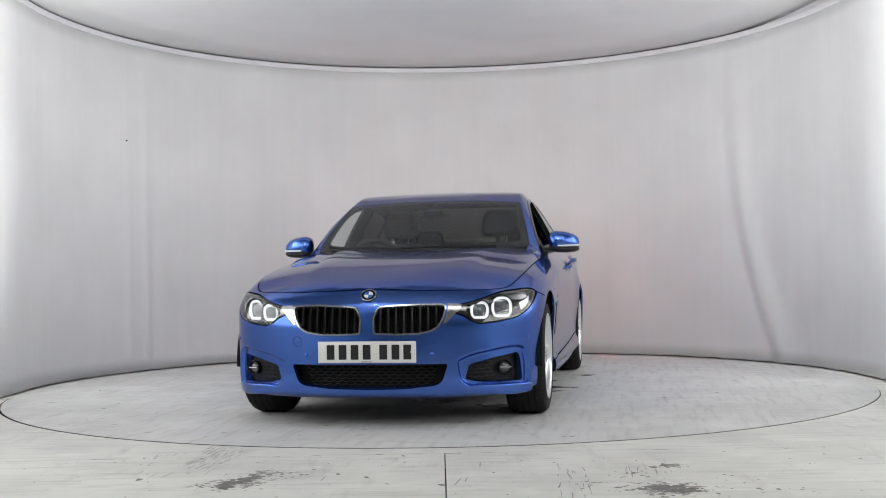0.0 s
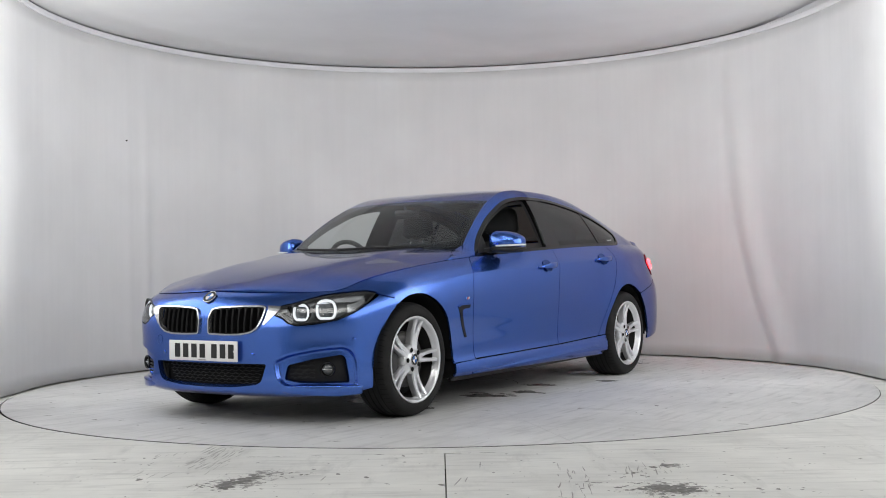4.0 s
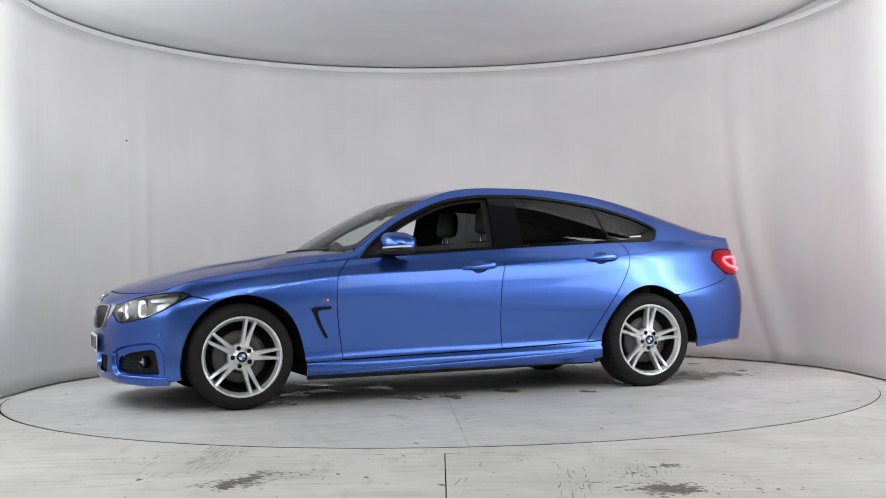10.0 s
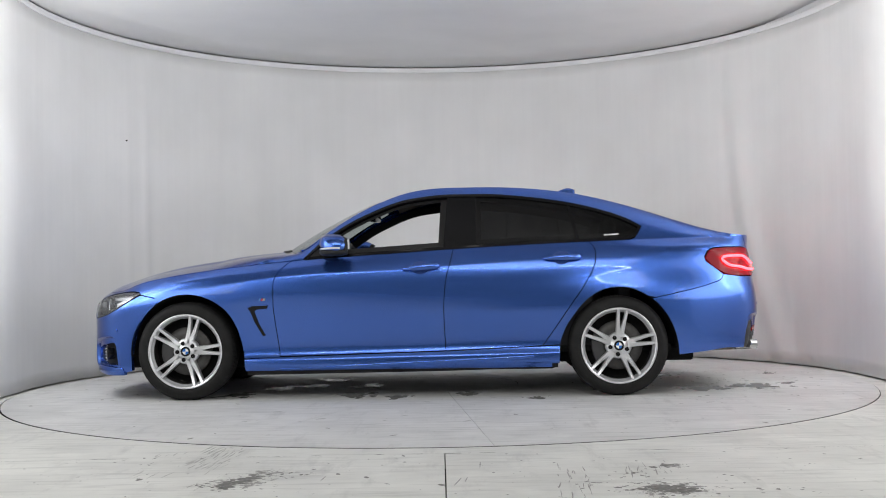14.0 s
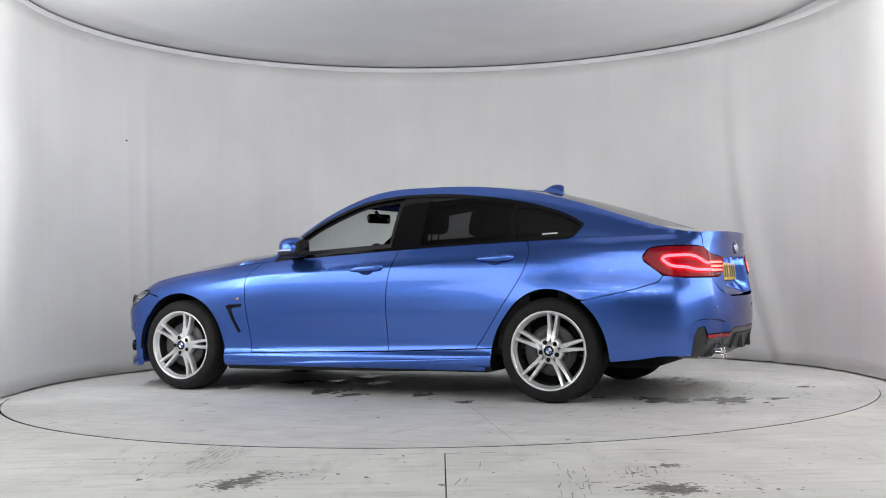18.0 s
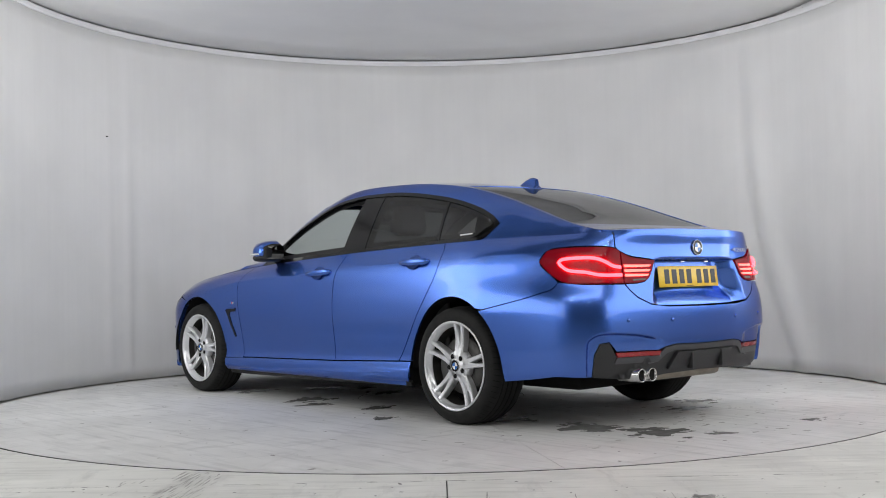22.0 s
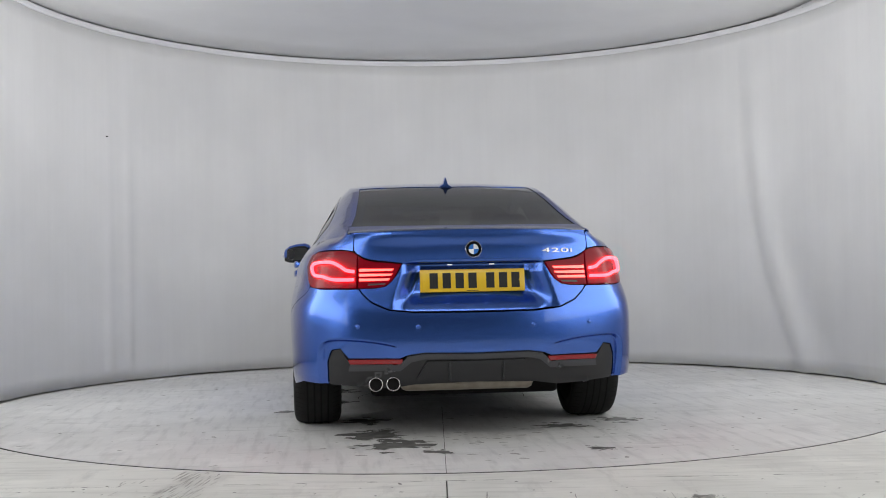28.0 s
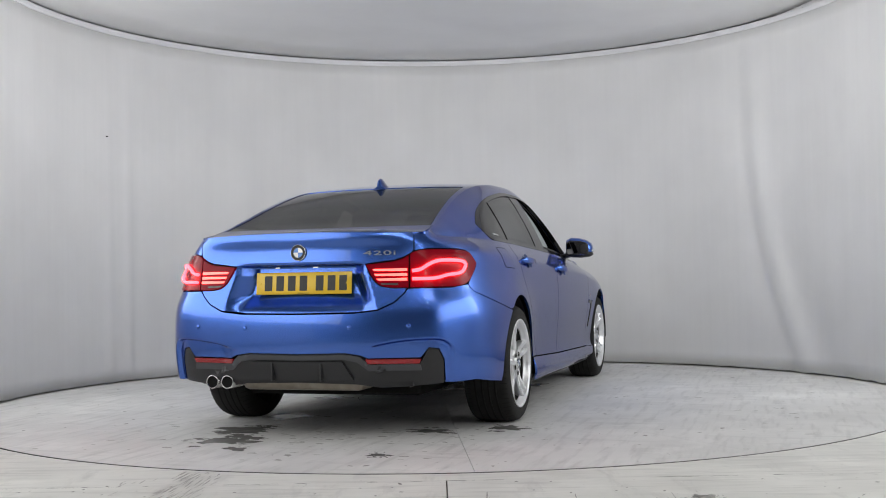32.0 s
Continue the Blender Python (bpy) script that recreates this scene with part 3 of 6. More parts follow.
def hollow(a, z):
    a, z = np.broadcast_arrays(np.asarray(a, float), np.asarray(z, float))
    h = np.zeros(a.shape)
    for poly, sharp, depth, wide, soft, soft_wide in POCKETS:
        ins = inside(poly, np.stack([a.ravel(), z.ravel()], 1)).reshape(a.shape)
        k = np.clip(line_distance(sharp, a, z) / wide, 0, 1)
        k = k * k * (3 - 2 * k)
        m = np.clip(line_distance(soft, a, z) / soft_wide, 0, 1)
        m = m * m * (3 - 2 * m)
        h = np.where(ins, np.maximum(h, depth * k * m), h)
    return h


def inside(poly, pts):
    x, y = pts[:, 0], pts[:, 1]
    ok = np.zeros(len(pts), bool)
    j = len(poly) - 1
    for i in range(len(poly)):
        xi, yi = poly[i]
        xj, yj = poly[j]
        if yi != yj:
            ok ^= ((yi > y) != (yj > y)) & (x < (xj - xi) * (y - yi) / (yj - yi) + xi)
        j = i
    return ok


def skin(s, z, out=0.0):
    """The lower body's point at s round the plan (negative, or past the tail's middle: the car's right side) and height z."""
    s, z = np.broadcast_arrays(np.asarray(s, float), np.asarray(z, float))
    right = (s < 0) | (s > S_END)
    a = np.where(s > S_END, 2 * S_END - s, np.abs(s))
    x, y = np.interp(a, PS, PX), np.interp(a, PS, PY)
    tx, ty = np.gradient(PX, PS), np.gradient(PY, PS)
    tx, ty = np.interp(a, PS, tx), np.interp(a, PS, ty)
    n = np.hypot(tx, ty)
    d = inset(a, z) - out + hollow(a, z)
    # the outward normal of the plan is (ty, -tx)
    x, y = x - ty / n * d, y + tx / n * d
    return np.stack([x, np.where(right, -y, y), z + 0 * x], -1)


def at_out(out):
    return lambda s, z: skin(s, z, out)


# the upper body: rail between roof and side, and the middle line
RAIL_X = [0.95, 0.90, 0.84, 0.77, 0.70, 0.62, 0.50, 0.40, 0.20, 0.0, -0.4, -0.8, -1.2, -1.5, -1.8, -2.0, -2.2, -2.36]
RAIL_Y = [0.7875, 0.770, 0.743, 0.718, 0.714, 0.710, 0.688, 0.662, 0.610, 0.575, 0.554, 0.549, 0.55, 0.557, 0.58, 0.597, 0.602, 0.602]
RAIL_Z = [0.880, 0.900, 0.916, 0.934, 0.947, 0.980, 1.066, 1.137, 1.254, 1.335, 1.378, 1.367, 1.315, 1.238, 1.140, 1.076, 1.030, 1.018]
MID_X = [0.30, 0.20, 0.0, -0.2, -0.4, -0.6, -0.8, -1.0, -1.2, -1.4, -1.6, -1.8, -2.0, -2.1, -2.2, -2.3, -2.37]
MID_Z = [1.265, 1.305, 1.358, 1.385, 1.400, 1.402, 1.391, 1.369, 1.336, 1.285, 1.224, 1.156, 1.087, 1.06, 1.043, 1.037, 1.034]
rail_y = lambda x: spline(RAIL_X, RAIL_Y, x)
rail_z = lambda x: spline(RAIL_X, RAIL_Z, x)
mid_z = lambda x: spline(MID_X, MID_Z, x)
HOOD_X = [2.10, 2.0, 1.9, 1.8, 1.6, 1.4, 1.2, 1.0, 0.88]
HOOD_Z = [0.722, 0.762, 0.793, 0.820, 0.864, 0.898, 0.923, 0.942, 0.950]

EDGE_S = np.linspace(0, S_END, 600)
EDGE = skin(EDGE_S, z_top(EDGE_S))


def edge_yz(x):
    i = np.argsort(EDGE[:, 0])
    return np.interp(x, EDGE[i, 0], EDGE[i, 1]), np.interp(x, EDGE[i, 0], EDGE[i, 2])


def top_skin(x, y):
    """Roof, rear window and boot lid."""
    x, y = np.broadcast_arrays(np.asarray(x, float), np.asarray(y, float))
    e, c, w = rail_z(x), mid_z(x), rail_y(x)
    u = np.clip(np.abs(y) / w, 0, 1.1)
    return np.stack([x, y, e + (c - e) * (1 - u**2.4)], -1)


def hood_skin(x, y):
    x, y = np.broadcast_arrays(np.asarray(x, float), np.asarray(y, float))
    ye, ze = edge_yz(x)
    c = spline(HOOD_X, HOOD_Z, x)
    u = np.clip(np.abs(y) / np.maximum(ye, 0.05), 0, 1)
    off = np.abs(y) - 0.42 - 0.07 * (1.5 - x)
    dome = 0.011 * np.exp(-((off / np.where(off > 0, 0.05, 0.17)) ** 2)) * np.clip((2.0 - x) / 0.5, 0, 1)
    return np.stack([x, y, ze + (np.maximum(c, ze) - ze) * (1 - u ** (2.6 + 6.4 * np.clip((1.25 - x) / 0.45, 0, 1))) + dome * (1 - u**8)], -1)


def side_glass_skin(x, z, side=1, out=0.0):
    """The leaning side above the belt line."""
    x, z = np.broadcast_arrays(np.asarray(x, float), np.asarray(z, float))
    yk, zk = edge_yz(x)
    yr, zr = rail_y(x), rail_z(x)
    t = (z - zk) / np.maximum(zr - zk, 0.03)
    t = np.clip(t, -0.3, 1.05)
    y = yk + (yr - yk) * np.where(t > 0, 0.86 * np.abs(t) ** 1.2 + 0.14 * np.abs(t) ** 9, t) + out
    return np.stack([x, side * y, z], -1)


def screen_skin(u, v):
    """Windscreen: u across from -1 to 1, v from the scuttle to the roof."""
    u, v = np.broadcast_arrays(np.asarray(u, float), np.asarray(v, float))
    a = np.stack([0.905 - 0.27 * u**2, 0.698 * u, 0.938 + 0.036 * u**4], -1)
    b = np.stack([0.215 - 0.075 * u**2, 0.588 * u, 1.302 - 0.018 * np.abs(u) ** 2.4], -1)
    p = a + (b - a) * v[..., None]
    p[..., 2] += 0.030 * 4 * v * (1 - v) * 0.8
    return p


def rounded(poly, r, n=4):
    """The polygon with its corners rounded."""
    out = []
    m = len(poly)
    for i in range(m):
        p, a, b = np.array(poly[i], float), np.array(poly[i - 1], float), np.array(poly[(i + 1) % m], float)
        la, lb = np.hypot(*(a - p)), np.hypot(*(b - p))
        k = min(r, 0.45 * la, 0.45 * lb)
        p0, p1 = p + (a - p) / la * k, p + (b - p) / lb * k
        for t in np.linspace(0, 1, n + 1):
            out.append(tuple((1 - t) ** 2 * p0 + 2 * t * (1 - t) * p + t * t * p1))
    return out


def resample(poly, step):
    out = []
    for i in range(len(poly)):
        a, b = np.array(poly[i], float), np.array(poly[(i + 1) % len(poly)], float)
        n = max(1, int(round(np.hypot(*(b - a)) / step)))
        for k in range(n):
            out.append(a + (b - a) * k / n)
    return np.array(out)


def shrink(poly, g):
    """The closed outline moved inwards by g."""
    p = np.array(poly, float)
    area2 = np.sum(p[:, 0] * np.roll(p[:, 1], -1) - np.roll(p[:, 0], -1) * p[:, 1])
    e = np.roll(p, -1, 0) - p
    n = np.stack([-e[:, 1], e[:, 0]], 1) / np.maximum(np.hypot(e[:, 0], e[:, 1]), 1e-9)[:, None]
    if area2 < 0:
        n = -n
    m = n + np.roll(n, 1, 0)
    m = m / np.maximum((m**2).sum(1, keepdims=True), 0.5) * 2
    return p + m * g


def sheet(outline, holes, surface, step=0.025, edge=0.012, fold=0.012, gap=0.0, back=None, creases=()):
    """Triangles that fill an outline with holes on a surface, with the rims folded back by fold."""
    if gap:
        outline = shrink(outline, gap)
    loops = [resample(outline, edge)] + [resample(h, edge) for h in holes]
    verts, edges = [], []
    for lp in loops:
        k = len(verts)
        verts += [tuple(p) for p in lp]
        edges += [(k + i, k + (i + 1) % len(lp)) for i in range(len(lp))]
    nb = len(verts)
    ol = loops[0]
    lo, hi = ol.min(0), ol.max(0)
    step, tall = step if isinstance(step, tuple) else (step, step)
    gx = np.arange(lo[0] + step / 2, hi[0], step)
    gy = np.arange(lo[1] + tall / 2, hi[1], tall)
    g = np.stack(np.meshgrid(gx, gy), -1).reshape(-1, 2)
    g = g + (np.arange(len(g)) % 7 - 3)[:, None] * 1e-5
    keep = inside(ol, g)
    for h in loops[1:]:
        keep &= ~inside(h, g)
    g = g[keep]
    rim = np.concatenate(loops)
    for line in creases:
        # fold lines: kept where they lie clear of the rims
        p = []
        for (xa, ya), (xb, yb) in zip(line, line[1:]):
            k = max(1, int(math.hypot(xb - xa, yb - ya) / edge))
            p += [(xa + (xb - xa) * i / k, ya + (yb - ya) * i / k) for i in range(k)]
        p = np.array(p + [line[-1]])
        ok = inside(ol, p)
        for h in loops[1:]:
            ok &= ~inside(h, p)
        near_rim = ((p[:, None] - np.concatenate(loops)[None]) ** 2).sum(-1).min(1) < (0.4 * edge) ** 2
        ok &= ~near_rim
        last = None
        for i in range(len(p)):
            if ok[i]:
                verts.append(tuple(p[i]))
                if last == i - 1 and i:
                    edges.append((len(verts) - 2, len(verts) - 1))
                last = i
        rim = np.concatenate([rim, p[ok]])
    far = np.ones(len(g), bool)
    for c in range(0, len(g), 500):
        d = ((g[c:c + 500, None] - rim[None]) ** 2).sum(-1).min(1)
        far[c:c + 500] = d > (0.5 * edge) ** 2
    g = g[far]
    verts += [tuple(p) for p in g]
    vo, eo, fo, ov, oe, of = geometry.delaunay_2d_cdt([Vector(v) for v in verts], edges, [], 0, 1e-6)
    p2 = np.array([(v.x, v.y) for v in vo])
    tri = np.array([f for f in fo if len(f) == 3])
    cen = p2[tri].mean(1)
    keep = inside(ol, cen)
    for h in loops[1:]:
        keep &= ~inside(h, cen)
    tri = tri[keep]
    p3 = surface(p2[:, 0], p2[:, 1])
    e1, e2 = p3[tri[:, 1]] - p3[tri[:, 0]], p3[tri[:, 2]] - p3[tri[:, 0]]
    fn = np.cross(e1, e2)
    vn = np.zeros_like(p3)
    for k in range(3):
        np.add.at(vn, tri[:, k], fn)
    vn /= np.maximum(np.linalg.norm(vn, axis=1, keepdims=True), 1e-9)
    c = p3.mean(0)
    out_dir = c - np.array(back if back is not None else (0.0, 0.0, 0.55))
    if (vn.mean(0) * out_dir).sum() < 0:
        tri = tri[:, ::-1]
        vn = -vn
    # normals taken from the surface itself
    h = 1e-3
    pu = surface(p2[:, 0] + h, p2[:, 1]) - surface(p2[:, 0] - h, p2[:, 1])
    pv = surface(p2[:, 0], p2[:, 1] + h) - surface(p2[:, 0], p2[:, 1] - h)
    an = np.cross(pu, pv)
    ln = np.linalg.norm(an, axis=1, keepdims=True)
    an = np.where(ln > 1e-9, an / np.maximum(ln, 1e-12), vn)
    an = np.where((an * vn).sum(1, keepdims=True) < 0, -an, an)
    an = np.where((an * vn).sum(1, keepdims=True) < 0.4, vn, an)
    NR = [tuple(n) for n in an]
    V, F = [tuple(v) for v in p3], [tuple(int(i) for i in t) for t in tri]
    if fold:
        cnt = {}
        for t in F:
            for a, b in ((t[0], t[1]), (t[1], t[2]), (t[2], t[0])):
                cnt[(a, b)] = 1
        top, low = {}, {}
        for a, b in cnt:
            if (b, a) not in cnt:
                for i in (a, b):
                    if i not in top:
                        top[i] = len(V)
                        V.append(tuple(p3[i]))
                        low[i] = len(V)
                        V.append(tuple(p3[i] - vn[i] * fold))
                        NR += [None, None]
                d = np.cross(p3[b] - p3[a], vn[a])
                d = d / max(np.linalg.norm(d), 1e-9)
                for i in (a, b):
                    for k in (top[i], low[i]):
                        NR[k] = d if NR[k] is None else NR[k] + d
                F.append((top[b], top[a], low[a], low[b]))
    NR = [tuple(np.array(n) / max(np.linalg.norm(n), 1e-9)) for n in NR]
    SHEET_NORMALS[id(V)] = (V, NR)
    return V, F


SHEET_NORMALS = {}      # the normals of each sheet, by its list of points


def sheet_ob(name, V, F, material, parent, sgn=1):
    """The sheet as an object; sgn -1 mirrors it to the car's right side."""
    NR = SHEET_NORMALS[id(V)][1]
    return mesh_ob(name, [(x, sgn * y, z) for x, y, z in V], F if sgn > 0 else [f[::-1] for f in F], material, parent, normals=[(x, sgn * y, z) for x, y, z in NR])


def panel(name, outline, surface, material, parent, holes=(), label="", mirror=False, **kw):
    V, F = sheet(outline, holes, surface, **kw)
    ob = sheet_ob(name, V, F, material, parent, -1 if mirror else 1)
    return tagged(ob, label) if label else ob


def both(name, outline, surface, material, parent, **kw):
    """The panel on the car's left side and its mirror image on the right."""
    V, F = sheet(outline, kw.pop("holes", ()), surface, **kw)
    return sheet_ob(name, V, F, material, parent), sheet_ob(name, V, F, material, parent, -1)


def side(pts):
    """Side points given by x and z, as points round the plan."""
    return [(sx(x), z) for x, z in pts]


def edge_line(x0, x1, n=24, dz=0.0):
    """Points along the body's upper edge between two places round the plan."""
    return [(s, float(z_top(s)) + dz) for s in np.linspace(x0, x1, n)]


F_ARCH = [(1.766, .174), (1.769, .262), (1.753, .372), (1.714, .482), (1.654, .569), (1.567, .642), (1.474, .681), (1.380, .690), (1.288, .674), (1.195, .632), (1.122, .572), (1.067, .483), (1.032, .380), (1.015, .270)]
R_ARCH = [(-1.031, .220), (-1.033, .314), (-1.064, .422), (-1.128, .530), (-1.220, .626), (-1.311, .679), (-1.412, .695), (-1.527, .672), (-1.616, .623), (-1.697, .539), (-1.755, .430), (-1.782, .339), (-1.791, .256)]
DOOR_FRONT = [(.703, .906), (.766, .853), (.804, .798), (.816, .725), (.818, .615), (.808, .505), (.791, .395), (.778, .280)]
MID_GAP = [(-.352, .962), (-.336, .888), (-.308, .779), (-.292, .670), (-.289, .525), (-.294, .379), (-.296, .303)]
DOOR_REAR = [(-1.234, .993), (-1.268, .950), (-1.272, .890), (-1.253, .817), (-1.204, .728), (-1.092, .566), (-.981, .405), (-.918, .326)]
RB_GAP = [(-1.647, .626), (-1.781, .653), (-2.034, .714), (-2.088, .734), (-2.114, .766)]


def smooth(pts, n=5):
    """An open line made smooth through its points."""
    p = np.array(pts, float)
    t = np.concatenate([[0], np.cumsum(np.hypot(*np.diff(p, axis=0).T))])
    q = np.linspace(0, t[-1], (len(p) - 1) * n + 1)
    return [(float(a), float(b)) for a, b in zip(spline(t, p[:, 0], q), spline(t, p[:, 1], q))]


def full(half, mid=0.0):
    """A half outline from the middle line and back to it, and its mirror image, as one outline."""
    m = [(2 * mid - a, z) for a, z in half[::-1]]
    return [p for p in half] + [p for p in m if abs(p[0] - mid) > 1e-6]


def belt_lines():
    """Lines along the shoulder crease, for the meshes of the flanks."""
    q = np.linspace(sx(1.62), sx(-1.96), 150)
    c = spline(PS_KEYS, CREASE, q)
    return [[(float(a), float(b)) for a, b in zip(q, c + d)] for d in (-.010, -.004, .0015, .007, .013)]


BELT = belt_lines()


def blue(name, outline, **k):
    return both(name, outline, skin, PAINT, car, gap=0.0024, creases=BELT, **k)


def offset(line, d):
    """An open line moved sideways."""
    p = np.array(line, float)
    t = np.gradient(p, axis=0)
    t /= np.hypot(t[:, 0], t[:, 1])[:, None]
    return [(float(a), float(b)) for a, b in p + np.stack([t[:, 1], -t[:, 0]], 1) * d]


CURTAIN = smooth([(.464, .356), (.538, .385), (.647, .407), (.76, .421), (.825, .424), (.882, .408), (.915, .370), (.930, .30), (.932, .216)], 4) + smooth([(.925, .204), (.75, .200), (.589, .206), (.51, .222), (.480, .250), (.468, .29), (.462, .335)], 4)
POCKETS.append((CURTAIN, CURTAIN + CURTAIN[:1], .027, .020, [(9, 9), (9, 9.1)], .01))
creases_f = []
for d in (.0, .005, .010, .015, .020):
    loop = [tuple(p) for p in shrink(CURTAIN, d)] if d else list(CURTAIN)
    creases_f.append(loop + loop[:1])
creases_f += [[(-a, z) for a, z in l] for l in creases_f]
top_r = [(sr(.345), .470), (sr(.50), .500), (sr(.66), .512), (sr(.735), .500), (sr(.765), .46), (sr(.770), .27)]
top_r = smooth(top_r, 5)
POCKETS.append((top_r + [(sr(.60), .27), (sr(.345), .40)], top_r, .026, .016, [(sr(.345), .38), (sr(.345), .470)], .10))
creases_r = [top_r] + [offset(top_r, d) for d in (-.016, -.011, -.0055, .0055, .011, .016)]
creases_r += [[(2 * S_END - a, z) for a, z in l] for l in creases_r]

# ---- body panels ----
SIDE_ARCH_F = smooth(side(F_ARCH))
SIDE_ARCH_R = smooth(side(R_ARCH))


def from_edge(line):
    """A gap line that starts on the top edge of the body."""
    p = smooth(side(line))
    while p[1][1] > float(z_top(p[1][0])) - .004:
        p = p[1:]
    return [(p[0][0], float(z_top(p[0][0])))] + p[1:]


GAP_F, GAP_M, GAP_R = from_edge(DOOR_FRONT), from_edge(MID_GAP), from_edge(DOOR_REAR)

LAMP = [(sf(.455), .598), (sf(.455), .630)] + smooth([(sf(.455), .632), (sf(.52), .645), (sf(.60), .664), (sf(.69), .688), (sx(1.88), .705), (sx(1.79), .710), (sx(1.715), .701)]) + smooth([(sx(1.715), .698), (sx(1.79), .652), (sx(1.87), .607), (sx(1.945), .570), (sf(.66), .548), (sf(.575), .541), (sf(.535), .556), (sf(.51), .578), (sf(.455), .598)])[:-1]
TAIL = smooth([(sx(-1.995), .872), (sx(-2.045), .929), (sr(.76), .941), (sr(.68), .940), (sr(.60), .930), (sr(.545), .897), (sr(.50), .884), (sr(.445), .878), (sr(.36), .870)], 3) + smooth([(sr(.36), .868), (sr(.385), .82), (sr(.41), .785), (sr(.44), .765), (sr(.49), .757), (sr(.60), .756), (sr(.77), .757), (sx(-2.13), .770), (sx(-2.07), .803), (sx(-1.997), .868)], 3)
KIDNEY = [(sf(.030), .575), (sf(.034), .50)] + [(sf(.045), .490), (sf(.15), .486), (sf(.26), .488), (sf(.33), .500), (sf(.372), .526), (sf(.398), .572), (sf(.413), .625), (sf(.409), .640), (sf(.39), .647), (sf(.25), .648), (sf(.10), .640), (sf(.055), .632)]
KIDNEY = rounded(KIDNEY, .018, 3)
INTAKE = rounded([(sf(.415), .336), (sf(.385), .245), (sf(.352), .224), (sf(.2), .208), (0.0, .204), (-sf(.2), .208), (-sf(.352), .224), (-sf(.385), .245), (-sf(.415), .336)], .015, 3)
FOG = rounded([(.511, .252), (.532, .328), (.668, .359), (.838, .380), (.862, .360), (.884, .230), (.70, .230), (.589, .236)], .014, 3)

BROW = smooth([(sf(.558), .658), (sf(.60), .669), (sf(.69), .693), (sx(1.88), .710), (sx(1.79), .715), (sx(1.722), .708), (sx(1.700), .692)], 3)
wing = SIDE_ARCH_F[25:] + side([(.778, .274)]) + GAP_F[::-1] + edge_line(GAP_F[0][0], sf(.558), 60)[1:] + BROW + side([(1.60, .672)])
blue("front_wing", wing)
blue("front_door", GAP_F + GAP_M[::-1] + edge_line(GAP_M[0][0], GAP_F[0][0], 30)[1:-1], step=(.04, .011))
blue("rear_door", GAP_M + GAP_R[::-1] + edge_line(GAP_R[0][0], GAP_M[0][0], 30)[1:-1], step=(.04, .011))
blue("side_skirt", side([(1.015, .268), (.778, .2775), (.223, .2895), (-.326, .3013), (-.617, .3122), (-.907, .3230), (-1.031, .3280), (-1.03, .212), (-.3, .197), (.85, .186), (1.01, .186)]), step=(.02, .009))
both("skirt_lip", side([(1.00, .184), (.85, .184), (-.3, .195), (-1.02, .210), (-1.02, .185), (-.3, .17), (.85, .16), (1.0, .16)]), at_out(-.012), BLACK, car, fold=0.02)


def skirt_blade(sgn):
    """The rising fin along the side skirt."""
    bm = bmesh.new()
    rows = []
    for i in range(41):
        x = .82 - 1.80 * i / 40
        k = min(1, i / 16) * min(1, (41 - i) / 4)
        up = float(np.interp(x, [-.98, -.6, .82], [.268, .252, .200]))
        out = -.010 + .020 * k
        a = sx(x)
        ring = []
        for o, z in ((-.014, up + .028), (out - .003, up + .006), (out, up - .001), (out, up - .007), (out - .012, max(.192, up - .045)), (-.02, .189)):
            p = skin(a, .215, o)
            ring.append(bm.verts.new((p[0], p[1], z)))
        rows.append(ring)
    for a, b in zip(rows, rows[1:]):
        for j in range(5):
            bm.faces.new((a[j], b[j], b[j + 1], a[j + 1]))
    bm.faces.new(rows[-1])
    bmesh.ops.recalc_face_normals(bm, faces=bm.faces)
    if sgn < 0:
        bmesh.ops.scale(bm, vec=(1, -1, 1), verts=bm.verts)
        bmesh.ops.reverse_faces(bm, faces=bm.faces)
    part("skirt_blade", bm, PAINT, car)


skirt_blade(1)
skirt_blade(-1)
quarter = GAP_R + side([(-1.031, .33)]) + SIDE_ARCH_R[6:41] + smooth(side(RB_GAP)) + [p for p in smooth([(sx(-2.07), .800), (sx(-1.992), .872), (sx(-2.045), .933), (sr(.76), .945), (sr(.68), .944), (sr(.601), .934)], 3)] + [(sr(.601), 1.016)] + edge_line(sr(.62), GAP_R[0][0], 130)[:-1]
blue("rear_quarter", quarter)
rb = [(S_END, .434), (sr(.255), .439), (sr(.33), .428), (sr(.372), .412), (sr(.625), .414), (sr(.665), .462), (sr(.712), .455), (sr(.735), .40), (sr(.745), .288)] + side([(-2.10, .292), (-1.958, .272)]) + SIDE_ARCH_R[:40:-1] + smooth(side(RB_GAP)) + [(sr(.77), .752), (sr(.57), .751), (sr(.545), .7215), (sr(.50), .6815), (sr(.42), .6465), (sr(.30), .6335), (S_END, .6305)]
panel("rear_bumper", full(rb, S_END), skin, PAINT, car, gap=0.0024, step=0.0125, edge=0.009, creases=creases_r)
bl = [(S_END, .634), (sr(.30), .637), (sr(.42), .650), (sr(.50), .685), (sr(.545), .725), (sr(.565), .752), (sr(.49), .753), (sr(.44), .761), (sr(.405), .785), (sr(.38), .82), (sr(.352), .873), (sr(.445), .884), (sr(.50), .890), (sr(.545), .903), (sr(.585), .924), (sr(.598), .94), (sr(.599), 1.018)] + edge_line(sr(.598), S_END, 12)


